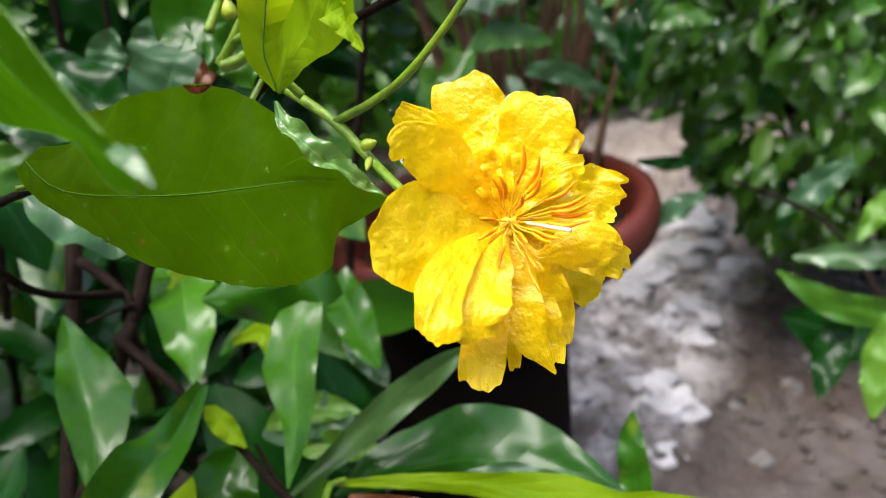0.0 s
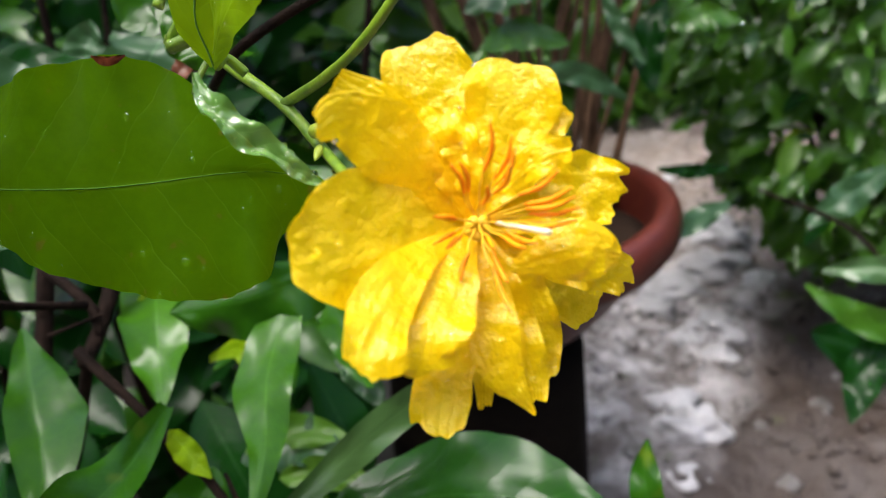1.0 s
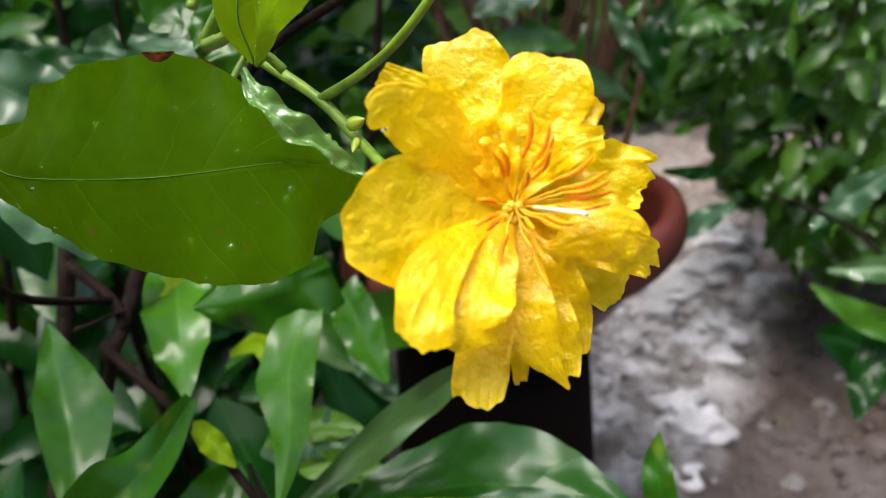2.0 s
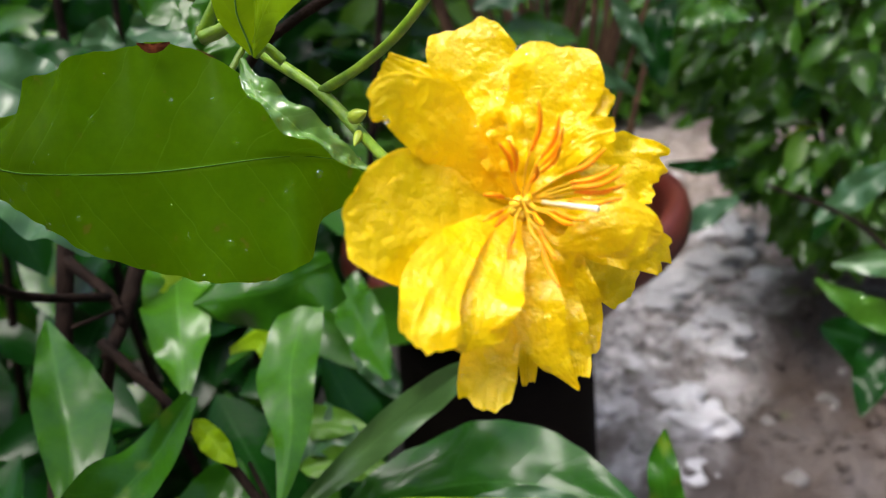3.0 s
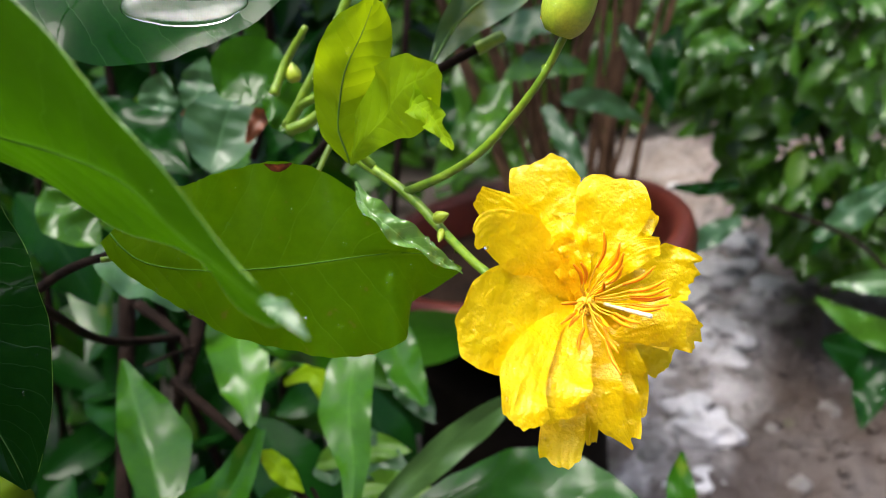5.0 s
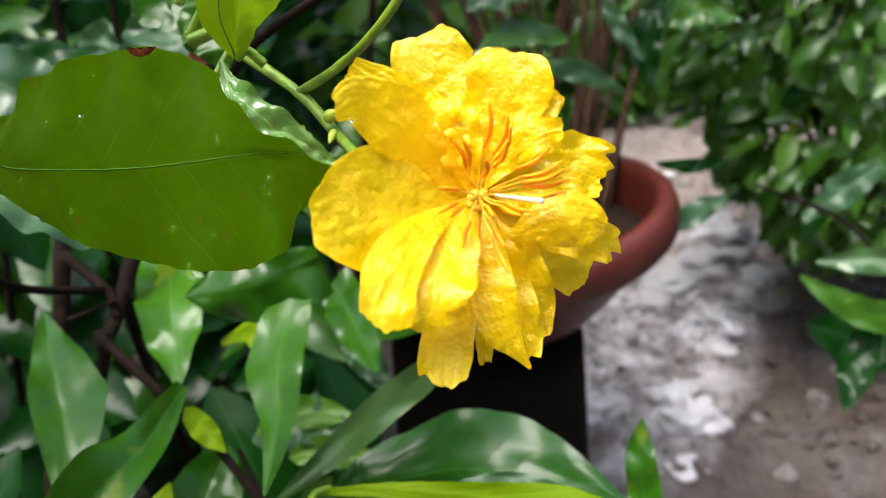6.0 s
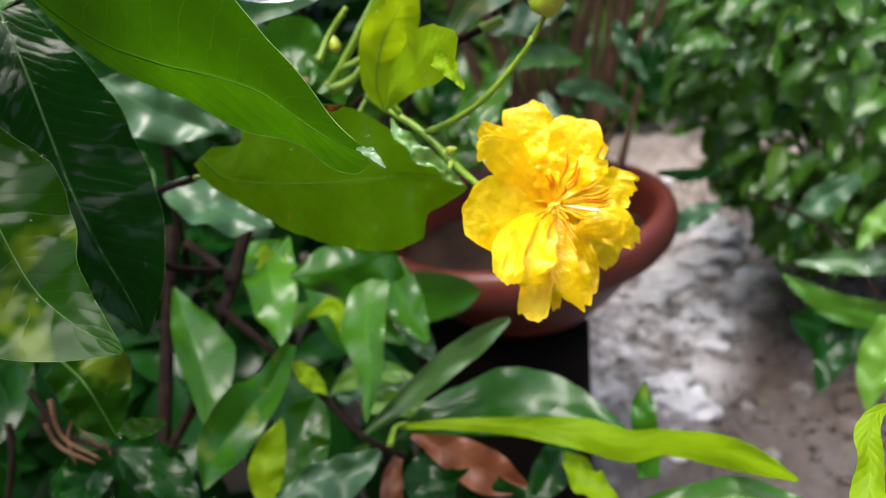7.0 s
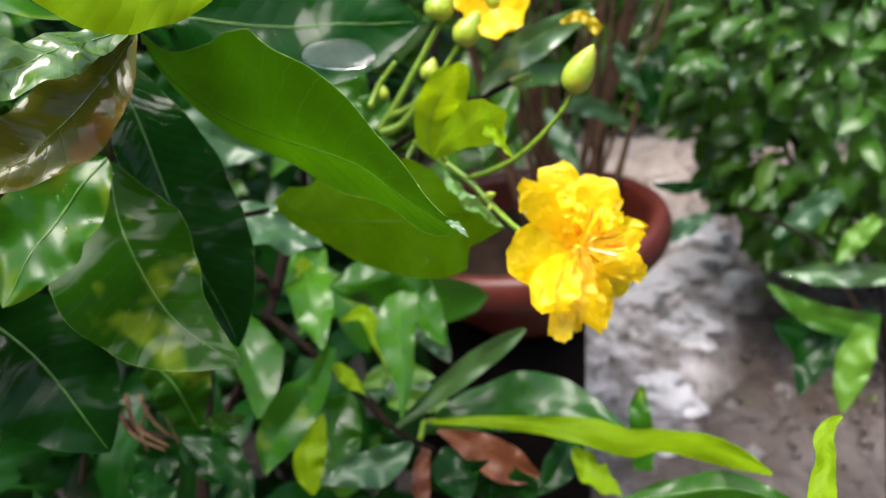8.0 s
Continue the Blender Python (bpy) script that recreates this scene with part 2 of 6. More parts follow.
def rubble_shader():
    """Broken mortar and limestone: white crusts, grey stone, brown earth in the hollows."""
    s = Shader("rubble")
    where = s.place()
    crust, grit, earth = s.noise(20.0, 5.0, where, 0.65), s.noise(95.0, 4.0, where), s.noise(4.2, 3.0, where)
    colour = s.mix(s.ramp(grit, 0.3, 0.7), (0.15, 0.13, 0.122), (0.38, 0.345, 0.335))
    colour = s.mix(s.ramp(crust, 0.42, 0.62), colour, (0.80, 0.77, 0.78))
    colour = s.mix(s.ramp(earth, 0.56, 0.68), colour, (0.14, 0.10, 0.078))
    lie = s.add("ShaderNodeSeparateXYZ", Vector=where)
    slope = s.math("SUBTRACT", lie.outputs[0], s.math("MULTIPLY", lie.outputs[1], 0.6))
    bare = s.ramp(s.math("ADD", slope, s.math("MULTIPLY", s.noise(6.0, 4.0, where), 0.5)), -0.14, 0.10)
    colour = s.mix(s.math("MULTIPLY", bare, 0.95), colour, (0.050, 0.037, 0.031))
    # colour turns tan with distance back, broken up by noise
    far_tan = s.ramp(s.math("ADD", lie.outputs[1], s.math("MULTIPLY", s.noise(5.0, 3.0, where), 0.4)), 1.2, 1.45)
    colour = s.mix(s.math("MULTIPLY", far_tan, 0.85), colour, (0.20, 0.16, 0.135))
    # colour goes dark brown towards the foot of the stand
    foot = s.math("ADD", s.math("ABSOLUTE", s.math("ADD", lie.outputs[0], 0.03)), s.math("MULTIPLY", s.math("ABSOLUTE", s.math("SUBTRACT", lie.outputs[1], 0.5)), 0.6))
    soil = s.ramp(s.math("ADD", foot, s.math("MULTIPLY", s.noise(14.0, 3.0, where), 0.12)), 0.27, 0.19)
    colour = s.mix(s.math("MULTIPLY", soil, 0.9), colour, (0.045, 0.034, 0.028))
    moss = s.ramp(s.noise(11.0, 2.0, where), 0.66, 0.72)
    colour = s.mix(s.math("MULTIPLY", moss, 0.7), colour, (0.09, 0.12, 0.03))
    s.put(colour, s.bsdf.inputs["Base Color"])
    s.bsdf.inputs["Roughness"].default_value = 0.5
    s.bsdf.inputs["Specular IOR Level"].default_value = 0.25
    s.put(s.bump(s.math("ADD", crust, s.math("MULTIPLY", grit, 0.6)), 0.9, 0.01), s.bsdf.inputs["Normal"])
    return s.material


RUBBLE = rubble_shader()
STONE_WHITE = plain_shader("stone_white", (0.50, 0.49, 0.50), (0.78, 0.77, 0.79), 22.0, 0.4, 0.8, fine=160.0, depth=0.005, random_tint=0.3)

# ---- ways to build things ----
ORIGIN = {}


def mesh_part(name, verts, faces, material, parent=None, at=(0, 0, 0), uvs=None, label="", smooth=True):
    """One mesh, its vertices given in the world, hung under a thing or a part with its origin at a place."""
    at = Vector(at)
    data = bpy.data.meshes.new(name)
    data.from_pydata([tuple(Vector(v) - at) for v in verts], [], faces)
    if uvs is not None:
        layer = data.uv_layers.new(name="UVMap")
        for loop in data.loops:
            layer.data[loop.index].uv = uvs[loop.vertex_index]
    data.materials.append(material)
    if smooth:
        data.polygons.foreach_set("use_smooth", [True] * len(data.polygons))
    ob = new(name, data)
    ob.parent = parent
    ob.location = at - (ORIGIN[parent.name] if parent else Vector((0, 0, 0)))
    ORIGIN[ob.name] = at
    return tagged(ob, label) if label else ob


def thing(name, at, label, category, group="", kind=""):
    """An empty at a thing's base."""
    ob = new(name)
    ob.empty_display_size = 0.02
    ob.location = at
    ORIGIN[ob.name] = Vector(at)
    return tagged(ob, label, category, group, kind)


def glide(points, n):
    """n + 1 places along a smooth line through the points, with their directions."""
    p = [np.array(q, float) for q in points]
    p = [2 * p[0] - p[1], *p, 2 * p[-1] - p[-2]]
    fine = []
    for a, b, c, d in zip(p, p[1:], p[2:], p[3:]):
        for s in np.linspace(0, 1, 16, endpoint=False):
            fine.append(0.5 * (2 * b + (c - a) * s + (2 * a - 5 * b + 4 * c - d) * s * s + (3 * b - a - 3 * c + d) * s ** 3))
    fine.append(p[-2])
    fine = np.array(fine)
    run = np.r_[0, np.cumsum(np.linalg.norm(np.diff(fine, axis=0), axis=1))]
    line = np.array([np.interp(np.linspace(0, run[-1], n + 1), run, fine[:, k]) for k in range(3)]).T
    way = np.gradient(line, axis=0)
    return line, way / np.linalg.norm(way, axis=1)[:, None], run[-1]


def tube_mesh(points, radii, rings, sides, bumps=0.0):
    line, way, _ = glide(points, rings)
    verts, faces = [], []
    ref = np.array([0.31, 0.12, 0.94])
    for k, (c, w) in enumerate(zip(line, way)):
        a = np.cross(w, ref)
        a /= np.linalg.norm(a)
        b = np.cross(w, a)
        r = np.interp(k / rings, np.linspace(0, 1, len(radii)), radii)
        for j in range(sides):
            t = 2 * math.pi * j / sides
            grow = r + bumps * noise.noise(Vector(c) * 700 + Vector((j, 0, 0)))
            verts.append(c + grow * (a * math.cos(t) + b * math.sin(t)))
    for k in range(rings):
        for j in range(sides):
            i = (j + 1) % sides
            faces.append((k * sides + j, k * sides + i, (k + 1) * sides + i, (k + 1) * sides + j))
    faces.append(tuple(range(sides - 1, -1, -1)))
    faces.append(tuple(rings * sides + j for j in range(sides)))
    return verts, faces


def stem(name, parent, points, r0, r1, material, bumps=0.0, label="", sides=10, rings=18):
    verts, faces = tube_mesh(points, [r0, r1], rings, sides, bumps or r0 * 0.12)
    return mesh_part(name, verts, faces, material, parent, points[0], label=label)


def outline(u, base, peak, tip):
    """How wide a half blade is, from 0 to 1, along its length."""
    if u < peak:
        f = math.sin(math.pi / 2 * max(u, 0.004) / peak) ** base
    elif tip < 0.5:
        f = max(1 - ((u - peak) / (1 - peak)) ** (0.95 / tip), 0.0) ** 0.5
    else:
        f = max(math.cos(math.pi / 2 * (u - peak) / (1 - peak)), 0.0) ** tip
    return max(f, 0.012)


def widths_along(widths, nu):
    """Widths along a blade, from those at even steps, with the corners eased."""
    if isinstance(widths, float):
        return None
    w = np.interp(np.linspace(0, 1, nu + 1), np.linspace(0, 1, len(widths)), widths)
    for _ in range(nu // 2):
        w[1:-1] = (w[:-2] + 2 * w[1:-1] + w[2:]) / 4
    return w


def blade_mesh(points, face, left, right, peak, tip, base, cup, ruffle, waves, crumple, serrate, seed, nu, nv, ragged=0.07, pleat=0.0, fold=2.0, swell=0.0):
    """A leaf or petal: a sheet round a midrib, with its width, cupping, ruffled rim and fine unevenness."""
    line, way, length = glide(points, nu)
    shift = Vector((seed * 3.17, seed * 1.31, seed * 0.77))
    verts, uvs, faces, normals = [], [], [], []
    spans = widths_along(left, nu), widths_along(right, nu)
    if spans[0] is not None:
        left, right = max(left), max(right)
    for k in range(nu + 1):
        u = k / nu
        n = np.array(face, float)
        n = n - n.dot(way[k]) * way[k]
        n /= np.linalg.norm(n)
        s = np.cross(n, way[k])
        normals.append(n)
        if spans[0] is None:
            halves = [outline(u, base, peak, tip)] * 2
        else:
            halves = [spans[1][k] / right, spans[0][k] / left]
        for j in range(nv + 1):
            v = 2 * j / nv - 1
            wide, f = (left, halves[1]) if v > 0 else (right, halves[0])
            edge = 1 + ragged * abs(v) * (noise.noise(Vector((u * 5, 2.0 * (v > 0), 0)) + shift) + 0.5 * noise.noise(Vector((u * 15, 2.0 * (v > 0), 5)) + shift))
            away = v * wide * f * edge
            if abs(v) == 1 and serrate:
                away += math.copysign(serrate * (0.5 - abs((k % 4) - 1.5) / 1.5) * (0.6 + 0.8 * abs(noise.noise(Vector((u * 9, v, seed))))), v)
            up = cup * abs(v) ** fold * wide * f
            up += ruffle * abs(v) ** 1.6 * f * math.sin(2 * math.pi * waves * u + (1.7 if v > 0 else 0.2) + seed)
            if swell:
                up += swell * wide * f * (noise.noise(Vector((u * 3.4, v * 0.9, seed * 1.31))) + 0.2 * noise.noise(Vector((u * 8.0, v * 1.8, seed * 2.17))))
            p = line[k] + s * away
            if pleat:
                p = p + way[k] * length * u * u * ragged * (1.1 * noise.noise(Vector((v * f * 1.6, seed * 1.7, 4.0))) + 0.55 * noise.noise(Vector((v * f * 4.5, seed * 2.7, 9.0))))
                p = p - way[k] * wide * f * 0.45 * (1 - math.sqrt(1 - 0.92 * v * v)) * u ** 6
                up += pleat * min(1, u * 2) * noise.noise(Vector((v * 5.5, u * 1.3, seed * 2.9)))
                up += pleat * 0.45 * u * noise.noise(Vector((v * 13, u * 3.5, seed * 1.9)))
            if crumple:
                q = Vector(p)
                up += crumple * (0.75 * noise.noise(q * 85 + shift) + 0.6 * noise.noise(q * 210 + shift) + 0.34 * noise.noise(q * 480 + shift)) * min(1, u * 3)
            verts.append(p + n * up)
            uvs.append((u, 0.5 + 0.5 * v))
    for k in range(nu):
        for j in range(nv):
            a = k * (nv + 1) + j
            faces.append((a, a + nv + 1, a + nv + 2, a + 1))
    return verts, faces, uvs, line, normals


def leaf(name, parent, points, face, left, right, material, peak=0.48, tip=0.85, base=0.6, cup=0.1, ruffle=0.0008, waves=3.0,
         crumple=0.00003, serrate=0.0, seed=0, nu=40, nv=16, rib=0.0, label="", ragged=0.08, margin=0.0, swell=0.34):
    verts, faces, uvs, line, normals = blade_mesh(points, face, left, right, peak, tip, base, cup, ruffle * 1.6, waves, crumple, serrate, seed, nu, nv, ragged, fold=1.2, swell=0.10 if material in (LEAF_LIT, LEAF_UNDER, LEAF_BROAD, LEAF_VEINED) else swell)
    ob = mesh_part(name, verts, faces, material, parent, points[0], uvs, label)
    if rib and (Vector(points[0]) - Vector((0, -0.2, 0.66))).length < 0.34:
        mid = [verts[k * (nv + 1) + nv // 2] + normals[k] * rib * 0.15 for k in range(0, nu, 3)]
        tv, tf = tube_mesh(mid, [rib * 0.7, rib * 0.55, rib * 0.2], 20, 6)
        mesh_part("midrib", tv, tf, RIB_DARK if material in (LEAF_LIT, LEAF_UNDER) else RIB, ob, points[0])
    if margin:
        for j in (0, nv):
            rim = [verts[k * (nv + 1) + j] for k in range(1, nu + 1, 2)]
            tv, tf = tube_mesh(rim, [margin, margin], 60, 5)
            mesh_part("margin", tv, tf, MARGIN, ob, points[0])
    return ob


def petal(name, parent, points, face, left, right, material, peak=0.62, tip=0.35, base=0.8, cup=0.06, ruffle=0.0008, waves=2.2,
          crumple=0.0007, seed=0, nu=56, nv=44, ragged=0.045, pleat=0.0001):
    verts, faces, uvs, _, _ = blade_mesh(points, face, left, right, peak, tip, base, cup, ruffle, waves, crumple, 0.0, seed, nu, nv, ragged, pleat)
    return mesh_part(name, verts, faces, material, parent, points[0], uvs)


def stamen(base, mid, end):
    """A thin yellow filament that carries a long orange anther."""
    base, mid, end = Vector(base), Vector(mid), Vector(end)
    verts, faces = tube_mesh([base, (base + mid) / 2 + (mid - base).cross(Vector((0, 0, 1))) * 0.06, mid], [0.00016, 0.00013], 8, 6)
    whole = mesh_part("stamen", verts, faces, FILAMENT, flower, base)
    bend = (end - mid).cross(Vector((0.3, 1, 0.2))) * (0.16 if round(base.x * 1e5) % 2 else -0.10)
    start = mid - (end - mid) * 0.12
    verts, faces = tube_mesh([start, (start + end) / 2 + bend, end], [0.00022, 0.00036, 0.00034, 0.00014], 12, 7, 0.00006)
    mesh_part("anther", verts, faces, ANTHER, whole, start)


def bud(name, parent, foot, end, radius):
    """A closed pointed bud with overlapping sepals."""
    foot, end = Vector(foot), Vector(end)
    axis = (end - foot).normalized()
    side = axis.cross(Vector((0.2, -1, 0.3))).normalized()
    other = axis.cross(side)
    verts, faces = [], []
    rings, sides, tall = 14, 15, (end - foot).length
    for k in range(rings + 1):
        u = k / rings
        r = radius * math.sin(math.pi * min(1, u * 0.94 + 0.06) ** 0.66) ** 0.8 + radius * 0.02
        for j in range(sides):
            t = 2 * math.pi * j / sides
            ridge = 0.93 + 0.17 * abs(math.sin(2.5 * t + 1.6 * u)) ** 0.6 - 0.06
            verts.append(foot + axis * tall * u + (side * math.cos(t) + other * math.sin(t)) * r * ridge)
    for k in range(rings):
        for j in range(sides):
            i = (j + 1) % sides
            faces.append((k * sides + j, k * sides + i, (k + 1) * sides + i, (k + 1) * sides + j))
    faces += [tuple(range(sides - 1, -1, -1)), tuple(rings * sides + j for j in range(sides))]
    return mesh_part(name, verts, faces, BUD, parent, foot)


def knob(name, parent, at, radius, material, squash=(1, 1, 1), seed=0, rough=0.15, detail=2):
    bm = bmesh.new()
    bmesh.ops.create_icosphere(bm, subdivisions=detail, radius=1)
    for v in bm.verts:
        v.co *= 1 + rough * noise.noise(v.co * 1.7 + Vector((seed * 7.3, 0, 0)))
    verts = [Vector(at) + Vector((v.co.x * squash[0], v.co.y * squash[1], v.co.z * squash[2])) * radius for v in bm.verts]
    faces = [tuple(v.index for v in f.verts) for f in bm.faces]
    bm.free()
    return mesh_part(name, verts, faces, material, parent, at)


shrub = thing("flowering_shrub", (-0.13, 0.09, 0.0), "wet evergreen shrub with glossy toothed leaves and green buds", "shrub")
flower = thing("yellow_flower", (0.0, 0.012, 0.58), "open double yellow blossom with crinkled wet petals and orange stamens", "flower")
blossom = thing("yellow_flower", (0.0, 0.1, 0.68), "second yellow blossom half hidden behind leaves", "flower")

# ---- the flowering shrub: leaves close to the lens ----
leaf("leaf", shrub, [(-0.1008, 0.0308, 0.5843), (-0.0960, 0.0275, 0.5806), (-0.0894, 0.0247, 0.5789), (-0.0755, 0.0188, 0.5799), (-0.0633, 0.0198, 0.5794), (-0.0522, 0.0212, 0.5797), (-0.0454, 0.0217, 0.5803), (-0.0376, 0.0229, 0.5803), (-0.0316, 0.0267, 0.5782), (-0.0273, 0.0275, 0.5757), (-0.0240, 0.0281, 0.5736)], (0.020, -0.923, 0.384), (0.0040, 0.0133, 0.0173, 0.0179, 0.0184, 0.0200, 0.0219, 0.0219, 0.0196, 0.0113, 0.0027, 0.0008, 0.0002), (0.0029, 0.0036, 0.0046, 0.0073, 0.0101, 0.0137, 0.0175, 0.0191, 0.0205, 0.0205, 0.0185, 0.0132, 0.0002), LEAF_LIT, rib=0.00026, seed=1, label='broad backlit yellow-green leaf, underside showing', serrate=0.0007, nu=76, nv=28, cup=-0.06, ruffle=0.0012, waves=5, ragged=0.05)
leaf("leaf", shrub, [(-0.0424, 0.0180, 0.5978), (-0.0404, 0.0153, 0.5940), (-0.0363, 0.0137, 0.5899), (-0.0299, 0.0133, 0.5856), (-0.0222, 0.0134, 0.5799)], (0.419, -0.645, 0.639), (0.0005, 0.0016, 0.0023, 0.0026, 0.0023, 0.0020, 0.0015, 0.0009, 0.0002), (0.0004, 0.0011, 0.0017, 0.0021, 0.0019, 0.0017, 0.0013, 0.0008, 0.0002), LEAF_WET, ruffle=0.0010, waves=3, crumple=0.0022, nu=60, nv=20, seed=2, label='rolled wet leaf edge', cup=0.5)
leaf("leaf", shrub, [(-0.1248, -0.0069, 0.6469), (-0.1152, -0.0124, 0.6355), (-0.1001, -0.0183, 0.6270), (-0.0846, -0.0252, 0.6235), (-0.0707, -0.0335, 0.6220), (-0.0575, -0.0431, 0.6201), (-0.0481, -0.0523, 0.6177), (-0.0401, -0.0595, 0.6149), (-0.0338, -0.0666, 0.6149)], (-0.597, -0.710, -0.373), (0.0013, 0.0086, 0.0158, 0.0227, 0.0275, 0.0305, 0.0294, 0.0267, 0.0227, 0.0183, 0.0131, 0.0054, 0.0015), (0.0013, 0.0032, 0.0050, 0.0066, 0.0088, 0.0114, 0.0126, 0.0133, 0.0129, 0.0128, 0.0123, 0.0074, 0.0015), LEAF_UNDER, cup=-0.1, ruffle=0.0006, waves=3, rib=0.0003, nu=76, seed=3, label='long green leaf hanging over the blossom, underside showing', serrate=0.0005, margin=0.00006)
leaf("leaf", shrub, [(-0.0485, 0.0437, 0.5934), (-0.0495, 0.0416, 0.6035), (-0.0458, 0.0385, 0.6151), (-0.0408, 0.0337, 0.6229), (-0.0367, 0.0286, 0.6301)], (-0.115, -0.931, -0.347), (0.0006, 0.0031, 0.0055, 0.0061, 0.0066, 0.0067, 0.0066, 0.0043, 0.0014), (0.0006, 0.0043, 0.0078, 0.0089, 0.0099, 0.0091, 0.0076, 0.0047, 0.0014), LEAF_LIME, ruffle=0.0010, waves=2.3, rib=0.0003, seed=4, nu=44, nv=24, label='curled young lime-green leaf with a nibbled tip', cup=-0.1, serrate=0.0004)
leaf("leaf", shrub, [(-0.0485, 0.0437, 0.5934), (-0.0380, 0.0258, 0.6077), (-0.0305, 0.0120, 0.6169), (-0.0262, 0.0040, 0.6204), (-0.0228, -0.0022, 0.6230)], (-0.833, -0.541, -0.118), (0.0006, 0.0034, 0.0061, 0.0089, 0.0087, 0.0071, 0.0054, 0.0034, 0.0005), (0.0006, 0.0019, 0.0032, 0.0045, 0.0060, 0.0076, 0.0085, 0.0075, 0.0013), LEAF_LIME, ruffle=0.0006, nu=30, nv=16, seed=46, cup=-0.12, serrate=0.0004, ragged=0.1)
leaf("leaf", shrub, [(-0.1511, 0.0315, 0.6273), (-0.1410, 0.0199, 0.6132), (-0.1333, 0.0107, 0.5992), (-0.1263, 0.0027, 0.5852), (-0.1194, -0.0032, 0.5723), (-0.1132, -0.0067, 0.5616), (-0.1092, -0.0090, 0.5535), (-0.1076, -0.0106, 0.5485)], (0.354, -0.729, 0.585), (0.0059, 0.0108, 0.0152, 0.0186, 0.0200, 0.0203, 0.0190, 0.0134, 0.0004), (0.0062, 0.0089, 0.0108, 0.0112, 0.0112, 0.0111, 0.0110, 0.0090, 0.0004), LEAF_VEINED, cup=0.12, ruffle=0.0006, waves=5, crumple=0.0009, seed=5, label='dark glossy leaf with pale midrib and sky sheen', rib=0.0003, serrate=0.0004, margin=0.00004)
leaf("leaf", shrub, [(-0.1361, -0.0142, 0.6118), (-0.1330, -0.0223, 0.6008), (-0.1263, -0.0308, 0.5906), (-0.1154, -0.0407, 0.5791), (-0.1047, -0.0469, 0.5732), (-0.0915, -0.0523, 0.5687)], (0.144, -0.664, 0.734), (0.0010, 0.0106, 0.0158, 0.0167, 0.0149, 0.0130, 0.0092, 0.0051, 0.0006), (0.0010, 0.0090, 0.0168, 0.0242, 0.0223, 0.0201, 0.0140, 0.0075, 0.0006), LEAF_BROAD, cup=0.12, ruffle=0.001, waves=3, crumple=0.0005, seed=6, label='wet mid-green leaf with a yellowing patch', rib=0.00022, serrate=0.0004, margin=0.00004)
leaf("leaf", shrub, [(-0.1496, 0.0151, 0.5247), (-0.1428, 0.0128, 0.5180), (-0.1376, 0.0106, 0.5080), (-0.1340, 0.0089, 0.5002)], (0.472, -0.736, 0.485), (0.0104, 0.0124, 0.0144, 0.0147, 0.0121, 0.0095, 0.0068, 0.0038, 0.0007), (0.0070, 0.0078, 0.0086, 0.0090, 0.0088, 0.0085, 0.0073, 0.0040, 0.0007), LEAF_BROAD, cup=0.1, ruffle=0.0015, waves=3, rib=0.0005, seed=7)
leaf("leaf", shrub, [(-0.1311, 0.0046, 0.5062), (-0.1226, 0.0025, 0.5072), (-0.1128, 0.0007, 0.5127)], (-0.331, -0.836, 0.437), (0.0007, 0.0022, 0.0038, 0.0053, 0.0056, 0.0045, 0.0035, 0.0024, 0.0013), (0.0007, 0.0010, 0.0013, 0.0015, 0.0016, 0.0015, 0.0013, 0.0012, 0.0010), LEAF_MID, cup=0.6, ruffle=0.001, seed=8)
leaf("leaf", shrub, [(-0.1803, -0.0304, 0.5733), (-0.1586, -0.0357, 0.5577), (-0.1377, -0.0452, 0.5330)], (0.42, -0.76, 0.49), 0.0180, 0.0205, LEAF_DARK, peak=0.5, tip=0.8, base=0.6, cup=0.1, ruffle=0.001, rib=0.0006, seed=9)
leaf("leaf", shrub, [(-0.1227, -0.0413, 0.6223), (-0.1341, -0.0539, 0.6090), (-0.1427, -0.0675, 0.5933)], (0.10, -0.90, 0.42), 0.0112, 0.0120, LEAF_MID, peak=0.5, tip=0.8, base=0.6, cup=0.15, ruffle=0.0012, rib=0.0005, seed=10)
leaf("leaf", shrub, [(-0.1049, -0.0523, 0.6554), (-0.1093, -0.0596, 0.6481), (-0.1139, -0.0688, 0.6418), (-0.1185, -0.0788, 0.6369), (-0.1258, -0.0850, 0.6324)], (0.401, -0.685, 0.608), (0.0008, 0.0038, 0.0068, 0.0083, 0.0098, 0.0088, 0.0077, 0.0058, 0.0036), (0.0008, 0.0034, 0.0060, 0.0072, 0.0083, 0.0087, 0.0091, 0.0077, 0.0060), LEAF_OLD, cup=0.12, ruffle=0.0012, seed=11, label='ageing brown-olive leaf beaded with water', rib=0.0002)
leaf("leaf", shrub, [(-0.0780, -0.0659, 0.6680), (-0.1005, -0.0680, 0.6679), (-0.1200, -0.0739, 0.6707)], (0.1936, -0.9722, 0.1317), 0.0095, 0.0078, LEAF_LIME, peak=0.5, tip=0.8, base=0.6, cup=0.1, ruffle=0.001, rib=0.0005, seed=12)
leaf("leaf", shrub, [(-0.1427, 0.0441, 0.6435), (-0.1030, 0.0509, 0.6384), (-0.0532, 0.0654, 0.6364)], (0.22, -0.84, 0.50), 0.0225, 0.0235, LEAF_POOL, peak=0.55, tip=0.8, base=0.6, cup=0.18, ruffle=0.0008, rib=0.0007, seed=13, label='dark leaf holding a pool of rainwater')
